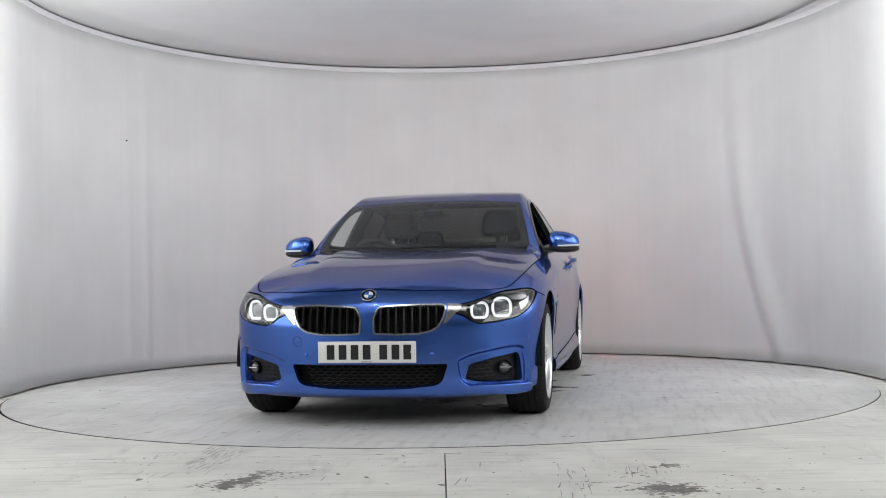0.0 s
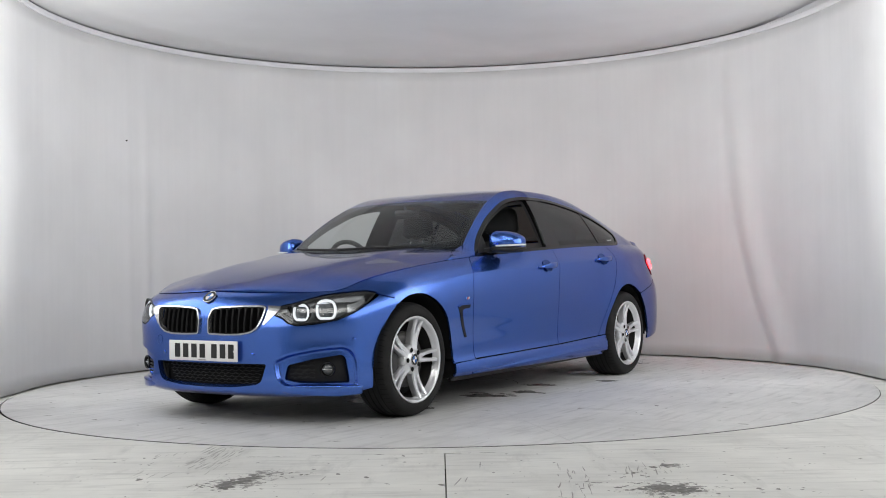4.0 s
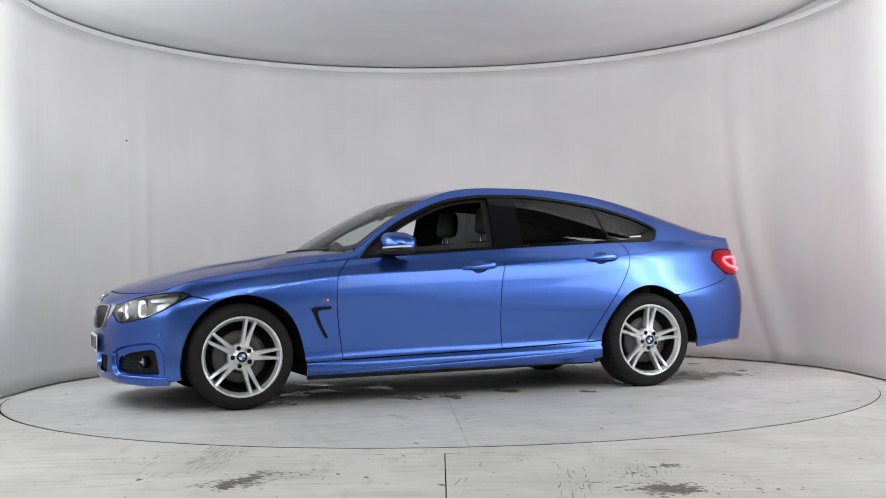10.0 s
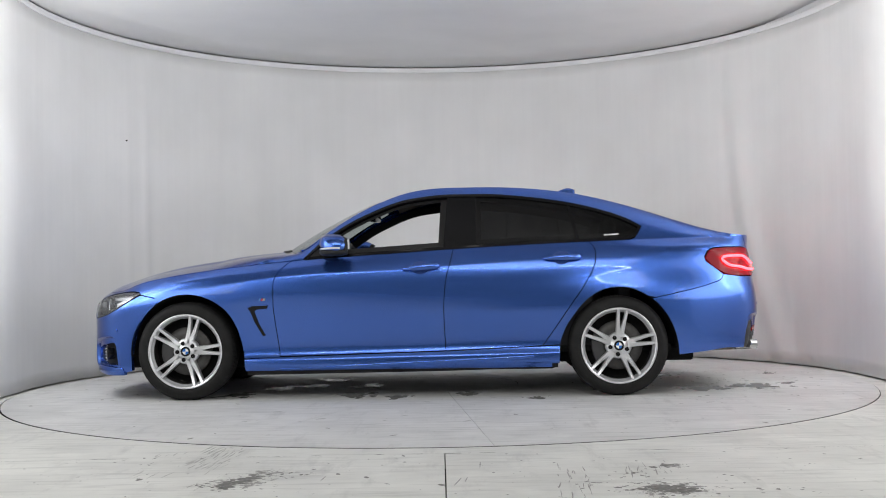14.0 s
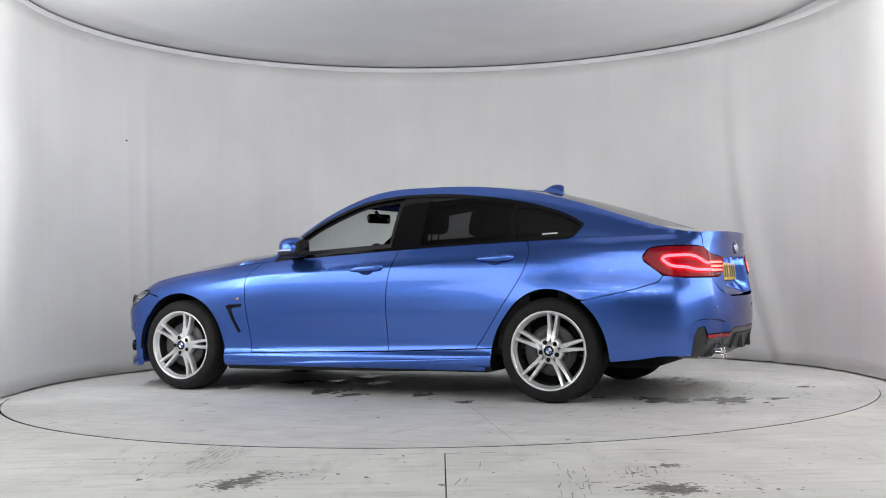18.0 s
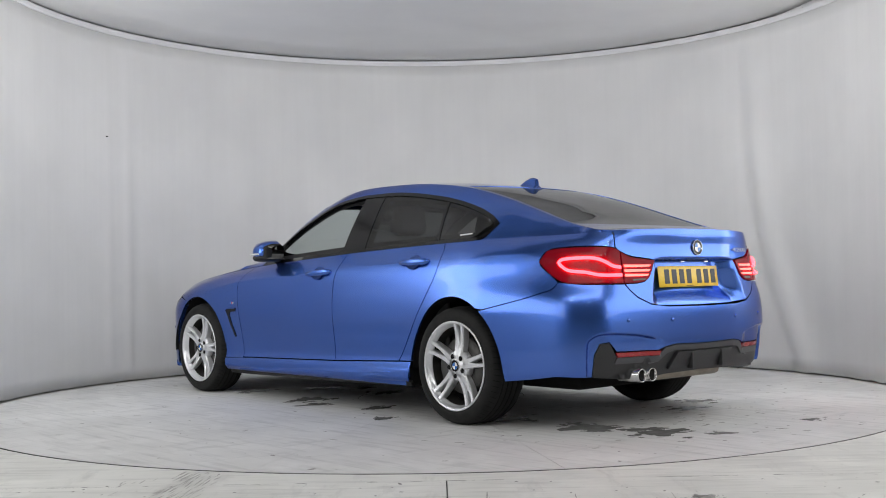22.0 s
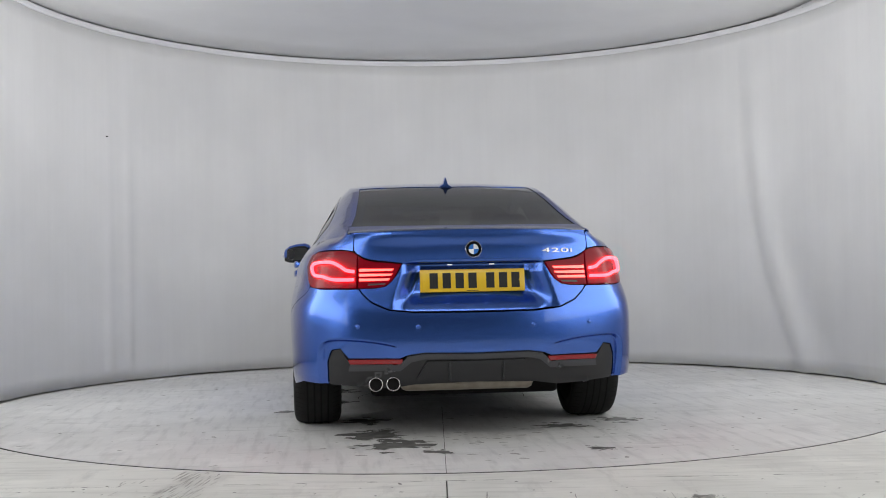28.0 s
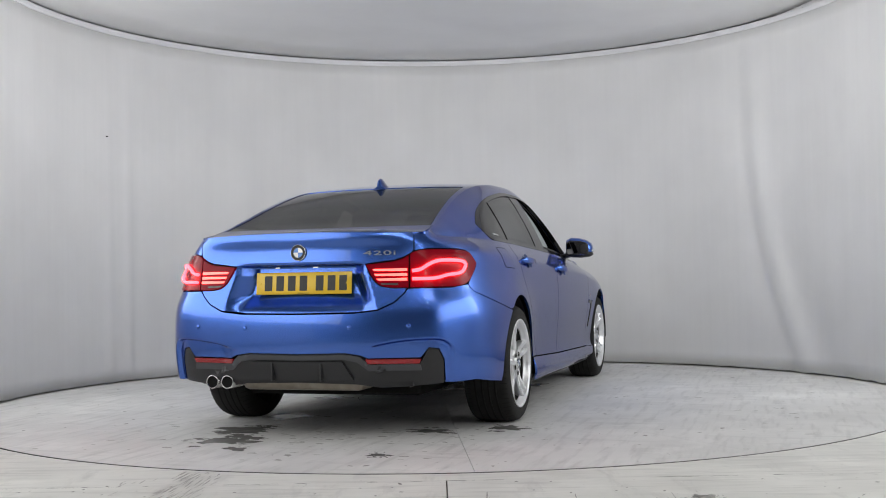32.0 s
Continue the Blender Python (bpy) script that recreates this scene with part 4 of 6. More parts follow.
def boot_skin(s, z):
    """The boot lid's face, hollowed round the number plate under a sharp fold."""
    s, z = np.broadcast_arrays(np.asarray(s, float), np.asarray(z, float))
    y = np.abs(skin(s, z)[..., 1])
    step = lambda v, a, b: np.clip((v - a) / (b - a), 0, 1) ** 2 * (3 - 2 * np.clip((v - a) / (b - a), 0, 1))
    edge = np.clip(.37 + (.80 - z) * .35, .36, .43)
    k = step(y, edge, edge - .10) * step(z, .880, .864) * (.42 + .58 * step(z, .636, .735))
    return skin(s, z, -.092 * k)


panel("boot_lid", full(bl, S_END), boot_skin, PAINT, car, gap=0.0015, step=0.0125, edge=0.01, creases=[[(sr(.35), z), (S_END, z), (2 * S_END - sr(.35), z)] for z in (.880, .872, .864)])
bt = [(-2.07, 0), (-2.06, .3), (-2.03, .595), (-2.2, .598)] + [(float(p[0]), float(p[1])) for p in skin(np.linspace(sr(.60), S_END, 14), z_top(np.linspace(sr(.60), S_END, 14)))]
panel("boot_top", [(x, y) for x, y in bt] + [(x, -y) for x, y in bt[::-1][1:-1]], top_skin, PAINT, car, step=0.04)
# front bumper with its openings
fb = [(0.0, z_top(0.0) - .0015)] + [(p[0], p[1] - .0015) for p in edge_line(0.0, sf(.56), 16)[1:]] + [(sf(.56), .656), (sf(.52), .649), (sf(.45), .634), (sf(.45), .596), (sf(.505), .574), (sf(.53), .552), (sf(.575), .536), (sf(.66), .543)] + smooth([(sx(1.945), .565), (sx(1.87), .602), (sx(1.79), .647), (sx(1.705), .690)], 3) + side([(1.60, .668), (1.566, .658)]) + SIDE_ARCH_F[24:5:-1] + [(sx(1.767), .195)] + [(sx(1.90), .165), (sf(.6), .158), (sf(.3), .154), (0.0, .153)]
fb = [(a, float(z)) for a, z in fb]
kidney_r = [(-a, z) for a, z in KIDNEY[::-1]]
fog_r = [(-a, z) for a, z in FOG[::-1]]
panel("front_bumper", full(fb), skin, PAINT, car, holes=[KIDNEY, kidney_r, INTAKE, FOG, fog_r], gap=0.0015, fold=0.03, step=0.0125, edge=0.009, creases=creases_f)
# bonnet
n_e = int(np.searchsorted(EDGE_S, sx(.955)))
hx = [(float(EDGE[i, 0]), float(EDGE[i, 1])) for i in range(0, n_e, 5)]
cowl = [(.925 - .225 * (k / 12) ** 2, .690 * k / 12) for k in range(12, -13, -1)]
back = [(.93, .780), (.89, .765), (.83, .742), (.77, .722), (.72, .706)]
hood = hx + back + cowl + [(x, -y) for x, y in back[::-1]] + [(x, -y) for x, y in hx[::-1]][:-1]
panel("bonnet", hood, hood_skin, PAINT, car, gap=0.0022, step=0.03)
# strip between bonnet and pillar
q00, q10, q11, q01 = (np.array([x, y, z]) for x, y, z in ((.715, float(rail_y(.715)), float(rail_z(.715)) - .004), (.65, float(rail_y(.65)), float(rail_z(.65))), (.64, .692, .972), (.706, .683, .945)))
both("scuttle_corner", [(0, 0), (1, 0), (1, 1), (0, 1)], lambda u, v: (q00 * (1 - u[:, None]) + q10 * u[:, None]) * (1 - v[:, None]) + (q01 * (1 - u[:, None]) + q11 * u[:, None]) * v[:, None], PAINT, car, step=0.2, edge=0.2, fold=0.02)
# roof
xs = np.linspace(.142, -1.13, 40)
roof = [(x, float(rail_y(x))) for x in xs] + [(-1.12, .50), (-1.17, .3), (-1.19, 0), (-1.17, -.3), (-1.12, -.50)] + [(x, -float(rail_y(x))) for x in xs[::-1]] + [(.146, -.586), (.177, -.44), (.199, -.3), (.217, 0), (.199, .3), (.177, .44), (.146, .586)]
panel("roof", roof, top_skin, PAINT, car, step=0.04)
# rear pillar's top between the rear window and the rail
xr = np.linspace(-1.13, -2.22, 30)
both("rear_pillar", [(x, float(rail_y(x))) for x in xr] + [(-2.03, .597), (-2.02, .583), (-1.8, .553), (-1.5, .527), (-1.13, .505)], top_skin, PAINT, car, fold=0.008)

# side frame round the windows
WIN_UP = smooth([(-1.567, 1.053), (-1.588, 1.087), (-1.552, 1.114), (-1.459, 1.161), (-1.311, 1.212), (-1.087, 1.266), (-.9, 1.296), (-.712, 1.319), (-.523, 1.33), (-.334, 1.33), (-.145, 1.315), (-.031, 1.298), (.084, 1.263), (.199, 1.215), (.314, 1.161), (.429, 1.091), (.526, 1.02), (.603, .946), (.632, .915)], 3)
WIN_LOW = [(float(x), float(edge_yz(x)[1]) - .003) for x in np.linspace(.625, -1.46, 50)] + [(-1.51, 1.008), (-1.538, 1.020), (-1.560, 1.044)]
WINDOW = WIN_UP + WIN_LOW
xe = np.linspace(.945, -2.22, 110)
rail_pts = [(float(x), float(rail_z(x))) for x in xe]
low_r = [(float(x), float(edge_yz(x)[1]) - .004) for x in np.linspace(-2.22, -1.50, 130)]
frame_out = rail_pts + low_r + [(-1.538, 1.014)] + WIN_UP + [(.64, float(edge_yz(.64)[1]))] + [(float(x), float(edge_yz(x)[1]) + .001) for x in np.linspace(.66, .935, 9)]
both("side_frame", frame_out, side_glass_skin, PAINT, car, step=0.03, fold=0.01)
trim_in = [tuple(p) for p in shrink(WINDOW, .020)]
both("window_trim", WINDOW, lambda x, z: side_glass_skin(x, z, 1, .002), GLOSS, car, holes=[trim_in], step=0.02, fold=0.02)
PANE = [tuple(p) for p in shrink(WINDOW, .015)]


def clip_x(poly, lo_top, lo_bot, hi_top, hi_bot, z0=.95, z1=1.33):
    """The part of a window outline between two leaning lines."""
    def cut(pl, xt, xb, keep):
        out = []
        f = lambda p: (p[0] - (xb + (xt - xb) * (p[1] - z0) / (z1 - z0))) * keep
        for i in range(len(pl)):
            a, b = pl[i - 1], pl[i]
            fa, fb_ = f(a), f(b)
            if (fa > 0) != (fb_ > 0):
                t = fa / (fa - fb_)
                out.append((a[0] + (b[0] - a[0]) * t, a[1] + (b[1] - a[1]) * t))
            if fb_ > 0:
                out.append(b)
        return out
    return cut(cut(poly, lo_top, lo_bot, 1), hi_top, hi_bot, -1)


glass_at = lambda o: (lambda x, z: side_glass_skin(x, z, 1, o))
both("rear_door_glass", clip_x(PANE, -1.085, -1.165, -.50, -.50), glass_at(-.006), TINT, car, step=0.05, fold=0)
both("quarter_glass", clip_x(PANE, -3, -3, -1.105, -1.185), glass_at(-.006), TINT, car, step=0.05, fold=0)
both("window_divider", clip_x(PANE, -1.105, -1.185, -1.085, -1.165), glass_at(-.002), GLOSS, car, step=0.05, fold=0.015)
both("centre_pillar", clip_x(PANE, -.50, -.50, -.315, -.285), glass_at(-.003), GLOSS, car, step=0.04, fold=0.03)
both("mirror_triangle", clip_x(PANE, .40, .47, 3, 3), glass_at(-.003), BLACK, car, step=0.04, fold=0.02)
# glasshouse inside: dark pillar lining
lin_in = [tuple(p) for p in shrink(WINDOW, .050)]
both("pillar_lining", WINDOW, glass_at(-.035), BLACK, car, holes=[clip_x(lin_in, -.27, -.25, 3, 3), clip_x(lin_in, -3, -3, -.53, -.53)], step=0.04, fold=0)

# windscreen, rear window
panel("windscreen", [(-1, 0), (1, 0), (1, 1), (-1, 1)], screen_skin, CLEAR, car, step=0.08, edge=0.05, fold=0)
panel("screen_border", [(-1.005, -.005), (1.005, -.005), (1.005, 1.005), (-1.005, 1.005)], lambda u, v: screen_skin(u, v) - np.array([.004, 0, .006]), GLOSS, car, holes=[rounded([(-.93, .10), (.93, .10), (.94, .94), (-.94, .94)], .06)], step=0.08, edge=0.04, fold=0)


def pillar_skin(u, v):
    """Between the windscreen's edge and the rail."""
    a_ = screen_skin(1.0 + 0 * v, v)
    x = .66 + (.150 - .66) * v
    b_ = np.stack([x, rail_y(x), rail_z(x)], -1)
    p = a_ + (b_ - a_) * u[:, None]
    p[:, 1] += .003 * 4 * u * (1 - u)
    p[:, 2] += .001 * 4 * u * (1 - u)
    return p


both("front_pillar", [(0, 0), (1, 0), (1, 1), (0, 1)], pillar_skin, PAINT, car, step=0.1, edge=0.1, fold=0.012)
rg = [(-1.19, 0), (-1.17, .3), (-1.13, .50), (-1.5, .523), (-1.8, .548), (-2.02, .578), (-2.055, .3), (-2.065, 0)]
rg = rg + [(x, -y) for x, y in rg[::-1][1:-1]]
panel("rear_window", rg, lambda x, y: top_skin(x, y) - np.array([0, 0, .003]), TINT_DIM, car, step=0.05, fold=0)
panel("rear_window_border", [tuple(p) for p in shrink(rg, -.004)], lambda x, y: top_skin(x, y) - np.array([0, 0, .008]), GLOSS, car, holes=[[tuple(p) for p in shrink(rg, .035)]], step=0.04, fold=0)


# ---- lamps ----
WHITE_GLOW = mat("white_light_ring", (0.9, 0.9, 0.9), 0.3, emit=(0.93, 0.96, 1.0), power=1.25)
RED_GLOW = mat("red_light_tube", (0.8, 0.05, 0.06), 0.3, emit=(1.0, 0.026, 0.036), power=20.0)
PINK_GLOW = mat("bright_red_light_bar", (0.9, 0.2, 0.2), 0.3, emit=(1.0, 0.050, 0.040), power=8.5)
RED_LENS = mat("red_lens", (0.16, 0.004, 0.010), 0.10, spec=0.14, emit=(1.0, 0.012, 0.05), power=0.07)
RED_REFL = mat("red_reflector", (0.30, 0.012, 0.016), 0.15, coat=0.6, vary=0.15, scale=120)
CHROME = mat("chrome", (0.60, 0.61, 0.62), 0.16, 0.85, 0.2)
PIPE = mat("polished_steel", (0.62, 0.62, 0.62), 0.12, 1.0)
SATIN = mat("satin_metal", (0.62, 0.63, 0.65), 0.28, 0.9)
LENS = glass_mat("lamp_lens", (0.93, 0.95, 0.96), shine=0.10)
PROJ = mat("projector_lens", (0.10, 0.11, 0.12), 0.04, coat=1.0)
LAMP_BLACK = mat("lamp_housing", (0.05, 0.05, 0.053), 0.25, 0.5)
LAMP_BOWL = mat("lamp_bowl", (0.20, 0.205, 0.21), 0.3, 0.5)
LAMP_GREY = mat("lamp_reflector", (0.72, 0.73, 0.75), 0.24, 0.8)
GREY_PLASTIC = mat("dark_grey_plastic", (0.022, 0.023, 0.025), 0.42, bump=0.15, bump_scale=700)
MID_GREY = mat("grey_diffuser_edge", (0.075, 0.078, 0.085), 0.35, 0.3)


def frame_at(s, z, out=0.0):
    """A pose on the skin: local x round the car, y up along it, z outwards."""
    p = skin(s, z, out)
    e = 0.004
    dx = Vector(skin(s + e, z) - skin(s - e, z)).normalized()
    dz = Vector(skin(s, z + e) - skin(s, z - e)).normalized()
    n = dx.cross(dz).normalized()
    return Matrix(((dx.x, dz.x, n.x, p[0]), (dx.y, dz.y, n.y, p[1]), (dx.z, dz.z, n.z, p[2]), (0, 0, 0, 1)))


def ring_tube(bm, pts, r, n=8, closed=True):
    """A round bar along points."""
    pts = [Vector(p) for p in pts]
    m = len(pts)
    rings = []
    for i, p in enumerate(pts):
        a = pts[i - 1] if closed or i else pts[0]
        b = pts[(i + 1) % m] if closed or i < m - 1 else pts[-1]
        t = (b - a).normalized()
        u = t.orthogonal().normalized() if i == 0 or not rings else (last - t * last.dot(t)).normalized()
        last = u
        w = t.cross(u)
        rings.append([bm.verts.new(p + (u * math.cos(2 * math.pi * k / n) + w * math.sin(2 * math.pi * k / n)) * r) for k in range(n)])
    for i in range(m if closed else m - 1):
        a, b = rings[i], rings[(i + 1) % m]
        for k in range(n):
            bm.faces.new((a[k], b[k], b[(k + 1) % n], a[(k + 1) % n]))
    if not closed:
        bm.faces.new(rings[0][::-1])
        bm.faces.new(rings[-1])


def sides(build):
    """Build a thing's part for the left side, and its mirror for the right."""
    build(1)
    build(-1)


def put(bm, m, sgn):
    """Move a piece to its place; the right side takes the mirror image."""
    bmesh.ops.transform(bm, matrix=m, verts=bm.verts)
    if sgn < 0:
        bmesh.ops.scale(bm, vec=(1, -1, 1), verts=bm.verts)
        bmesh.ops.reverse_faces(bm, faces=bm.faces)
    return bm


def both_sheet(name, outline, surface, material, parents, **k):
    V, F = sheet(outline, k.pop("holes", ()), surface, **k)
    for sgn, p in zip((1, -1), parents):
        sheet_ob(name, V, F, material, p, sgn)


# head lamps
lens = both("head_lamp", [tuple(p) for p in shrink(LAMP, .002)], at_out(.0), LENS, car, fold=0.0, step=0.02)
for l in lens:
    tagged(l, "clear head lamp with two lit white rings")
both_sheet("housing", LAMP, at_out(-.075), LAMP_BOWL, lens, fold=0)
both_sheet("housing_rim", LAMP, at_out(-.004), LAMP_BLACK, lens, holes=[[tuple(p) for p in shrink(LAMP, .008)]], fold=0.075, step=0.03)
both_sheet("silver_brow", [(sf(.56), .632), (sf(.62), .652), (sf(.70), .676), (sx(1.87), .692), (sx(1.77), .697), (sx(1.80), .668), (sx(1.86), .655), (sx(1.94), .656), (sf(.64), .640)], at_out(-.03), LAMP_GREY, lens, fold=0.02)
both_sheet("side_reflector", [(sx(1.90), .640), (sx(1.84), .655), (sx(1.79), .675), (sx(1.80), .650), (sx(1.86), .612), (sx(1.90), .598)], at_out(-.02), LAMP_GREY, lens, fold=0.02)
for sgn, l in zip((1, -1), lens):
    for yc_, zc_, r in ((.592, .604, .042), (.712, .616, .050)):
        m = Matrix.Translation(Vector(skin(sf(yc_), zc_, -.042))) @ Euler((radians(90), 0, radians(90 + (16 if yc_ < .6 else 26)))).to_matrix().to_4x4()
        bm = bmesh.new()
        pts = []
        for k in range(40):
            a = radians(-55 + 290 * k / 39) + radians(0)
            f = 1 / (abs(math.cos(a)) ** 2.7 + abs(math.sin(a)) ** 2.7) ** (1 / 2.7)
            pts.append((r * f * math.cos(a), r * f * math.sin(a), 0))
        ring_tube(bm, pts, .0068, 8, closed=True)
        part("light_ring", put(bm, m, sgn), WHITE_GLOW, l, "glowing white ring")
        bm = bmesh.new()
        lathe(bm, [(.0005, .012), (.010, .011), (.018, .007), (.023, 0), (.026, -.006), (.031, -.004), (.034, -.03)], 24)
        part("projector", put(bm, m, sgn), PROJ, l, "dark round projector lens")
        bm = bmesh.new()
        lathe(bm, [(r * 1.16, -.02), (r * 1.30, .020), (r * 1.34, .020), (r * 1.22, -.02)], 32)
        part("shroud", put(bm, m, sgn), LAMP_BLACK, l)
    bm = bmesh.new()
    box(bm, -.03, .03, -.012, .012, -.01, .01, .004)
    part("bulb_holder", put(bm, frame_at(sf(.49), .612, -.04), sgn), SATIN, l)

SLAT = mat("satin_black_slat", (0.012, 0.012, 0.013), 0.32)
# kidney grilles
for sgn in (1, -1):
    ol = KIDNEY
    V, F = sheet(ol, [[tuple(p) for p in shrink(ol, .0085)]], at_out(.012), step=0.01, edge=0.008, fold=0.03)
    k = sheet_ob("kidney_grille", V, F, CHROME, car, sgn)
    tagged(k, "chrome-framed grille with black upright slats")
    V, F = sheet(ol, [], at_out(-.06), step=0.03, fold=0)
    sheet_ob("backing", V, F, DARK, k, sgn)
    for i in range(8):
        y = .068 + .0415 * i
        top, bot = .642, (.492 if y < .30 else .492 + (y - .30) * .75)
        bm = bmesh.new()
        p = [skin(sf(y), z, -.004) for z in np.linspace(bot, top, 8)]
        rows = []
        for q in p:
            rows.append([bm.verts.new((q[0] + dx, q[1] + dy, q[2])) for dx, dy in ((.004, 0), (-.004, .006), (-.05, .006), (-.05, -.006), (-.004, -.006))])
        for a, b in zip(rows, rows[1:]):
            for j in range(5):
                bm.faces.new((a[j], a[(j + 1) % 5], b[(j + 1) % 5], b[j]))
        part("slat", put(bm, Matrix(), sgn), SLAT, k, smooth=False)
# bright wedge between grille and head lamp
both("grille_wedge", [(sf(.418), .647), (sf(.421), .628), (sf(.408), .578), (sf(.394), .545), (sf(.403), .541), (sf(.430), .566), (sf(.456), .592), (sf(.486), .622), (sf(.490), .641)], at_out(.003), CHROME, car, fold=0.01, step=0.01)

# lower intake and fog lamps
inner = [tuple(p) for p in shrink(INTAKE, -.004)]
panel("lower_intake", inner, at_out(-.07), DARK, car, fold=0)
gm = bmesh.new()
for j in range(7):
    z = .228 + .0165 * j
    half = .325 + .008 * j
    pts = []
    for i in range(97):
        y = -half + 2 * half * i / 96
        zz = z + .0036 * math.sin(y * 130 + j * 3.14)
        pts.append(tuple(skin(math.copysign(sf(abs(y)), y), zz, -.055)))
    ring_tube(gm, pts, .0026, 5, closed=False)
part("intake_mesh", gm, BLACK, car, "black wavy mesh in the lower intake")
for sgn in (1, -1):
    V, F = sheet([tuple(p) for p in shrink(FOG, -.004)], [], at_out(-.04), step=0.03, fold=0)
    fo = sheet_ob("fog_lamp", V, F, BLACK, car, sgn)
    m = Matrix.Translation(Vector(skin(sf(.712), .304, -.004))) @ Euler((radians(90), 0, radians(90 + 22))).to_matrix().to_4x4()
    bm = bmesh.new()
    lathe(bm, [(.034, -.04), (.040, -.01), (.041, .002), (.038, .006), (.034, .004), (.030, -.008), (.030, -.02)], 28)
    part("bezel", put(bm, m, sgn), GLOSS, fo)
    bm = bmesh.new()
    lathe(bm, [(.0005, .002), (.012, .0), (.024, -.006), (.031, -.014)], 24)
    part("lens", put(bm, m, sgn), PROJ, fo)
    bm = bmesh.new()
    box(bm, -.028, .028, -.003, .003, -.008, .004, .002)
    part("cross_bar", put(bm, m, sgn), CHROME, fo)
    gm = bmesh.new()
    for j in range(5):
        z = .262 + .02 * j
        pts = [tuple(skin(sf(.53 + .125 * i / 16), z + .004 * math.sin(i * 1.2 + j * 3.1), -.018)) for i in range(17)]
        ring_tube(gm, pts, .0035, 5, closed=False)
    part("mesh", put(gm, Matrix(), sgn), BLACK, fo)

# blades under the outer intakes
def bumper_blade(sgn):
    n = 30
    bm = bmesh.new()
    rows = []
    for i in range(n + 1):
        q = .41 + (.95 - .41) * i / n
        k = min(1, (q - .41) / .14)
        k = k * k * (3 - 2 * k)
        up = float(np.interp(q, [.41, .60, .95], [.213, .221, .212]))
        low = float(np.interp(q, [.41, .48, .57, .80, .95], [.209, .190, .174, .160, .166]))
        out = .001 + .009 * k
        sec = [(-.045, up + .012), (out - .012, up + .004), (out, up), (out + .001, up - .005), (out - .003, low + .006), (out - .010, low), (-.03, low)]
        ring = []
        for o, z in sec:
            p = skin(q, .19, o)
            ring.append(bm.verts.new((p[0], p[1], z)))
        rows.append(ring)
    for a, b in zip(rows, rows[1:]):
        for j in range(len(a) - 1):
            bm.faces.new((a[j], b[j], b[j + 1], a[j + 1]))
    bm.faces.new(rows[-1])
    bmesh.ops.recalc_face_normals(bm, faces=bm.faces)
    part("bumper_blade", put(bm, Matrix(), sgn), PAINT, car)


sides(bumper_blade)

# tail lamps: the outer ones on the body, the inner ones on the boot lid
TAIL_OUT = clip_x([(a, z) for a, z in TAIL], 0, 0, sr(.580), sr(.578), .756, .918)
TAIL_IN = clip_x([(a, z) for a, z in TAIL], sr(.574), sr(.572), 99, 99, .756, .918)
for o_, nm in ((TAIL_OUT, "tail_lamp"), (TAIL_IN, "boot_lamp")):
    pair = both(nm, [tuple(p) for p in shrink(o_, .0015)], at_out(.007), RED_LENS, car, fold=0.02, step=0.02, edge=0.01)
    for p in pair:
        tagged(p, "dark red tail lamp with glowing red light tubes")
    # Unseen black backing, added to keep the lamps' red light out of the cabin.
    both_sheet("lamp_light_block", [tuple(p) for p in shrink(o_, -.014)], at_out(-.035), DARK, pair, fold=0, step=0.03)
    if nm == "tail_lamp":
        loop = smooth([(sr(.590), .836), (sr(.63), .842), (sr(.67), .864), (sr(.71), .880), (sr(.755), .886), (sx(-2.135), .880), (sx(-2.115), .866), (sx(-2.14), .838), (sr(.755), .812), (sr(.71), .800), (sr(.65), .797), (sr(.590), .797)], 4)
        for sgn, p in zip((1, -1), pair):
            bm = bmesh.new()
            ring_tube(bm, [tuple(skin(a, z, .0165)) for a, z in loop], .0085, 8, closed=False)
            part("light_tube", put(bm, Matrix(), sgn), RED_GLOW, p, "glowing red light tube")
    else:
        for z, y1 in ((.842, .405), (.818, .412), (.795, .425)):
            both_sheet("light_bar", [(sr(.565), z + .007), (sr(.565), z - .006), (sr(y1), z - .004), (sr(y1 - .01), z + .005)], at_out(.0105), PINK_GLOW, pair, fold=0.006, step=0.02, edge=0.008)
        both_sheet("reverse_strip", [(sr(.52), .776), (sr(.52), .768), (sr(.44), .771), (sr(.437), .777)], at_out(.0095), MID_GREY, pair, fold=0.004, edge=0.01)

# rear reflectors, diffuser, pipes
both("rear_reflector", [(sr(.628), .408), (sr(.617), .386), (sr(.367), .386), (sr(.357), .408)], at_out(.004), RED_REFL, car, fold=0.01, step=0.02)
df = [(S_END, .4325), (sr(.255), .4375), (sr(.33), .4265), (sr(.372), .383), (sr(.62), .383), (sr(.664), .459), (sr(.7105), .452), (sr(.733), .398), (sr(.742), .287), (sr(.60), .276), (sr(.42), .268), (sr(.30), .285), (S_END, .292)]
dif = panel("diffuser", full(df, S_END), at_out(-.004), GREY_PLASTIC, car, fold=0.03)
lip = [(S_END, .4295), (sr(.255), .433), (sr(.33), .422), (sr(.374), .383), (sr(.62), .383), (sr(.63), .352), (sr(.37), .352), (sr(.315), .395), (sr(.25), .408), (S_END, .404)]
panel("diffuser_lip", full(lip, S_END), at_out(.003), MID_GREY, dif, fold=0.01)
rec = [(S_END, .396), (sr(.24), .398), (sr(.29), .31), (S_END, .304)]
panel("diffuser_centre", full(rec, S_END), at_out(.012), GREY_PLASTIC, dif, fold=0.02)
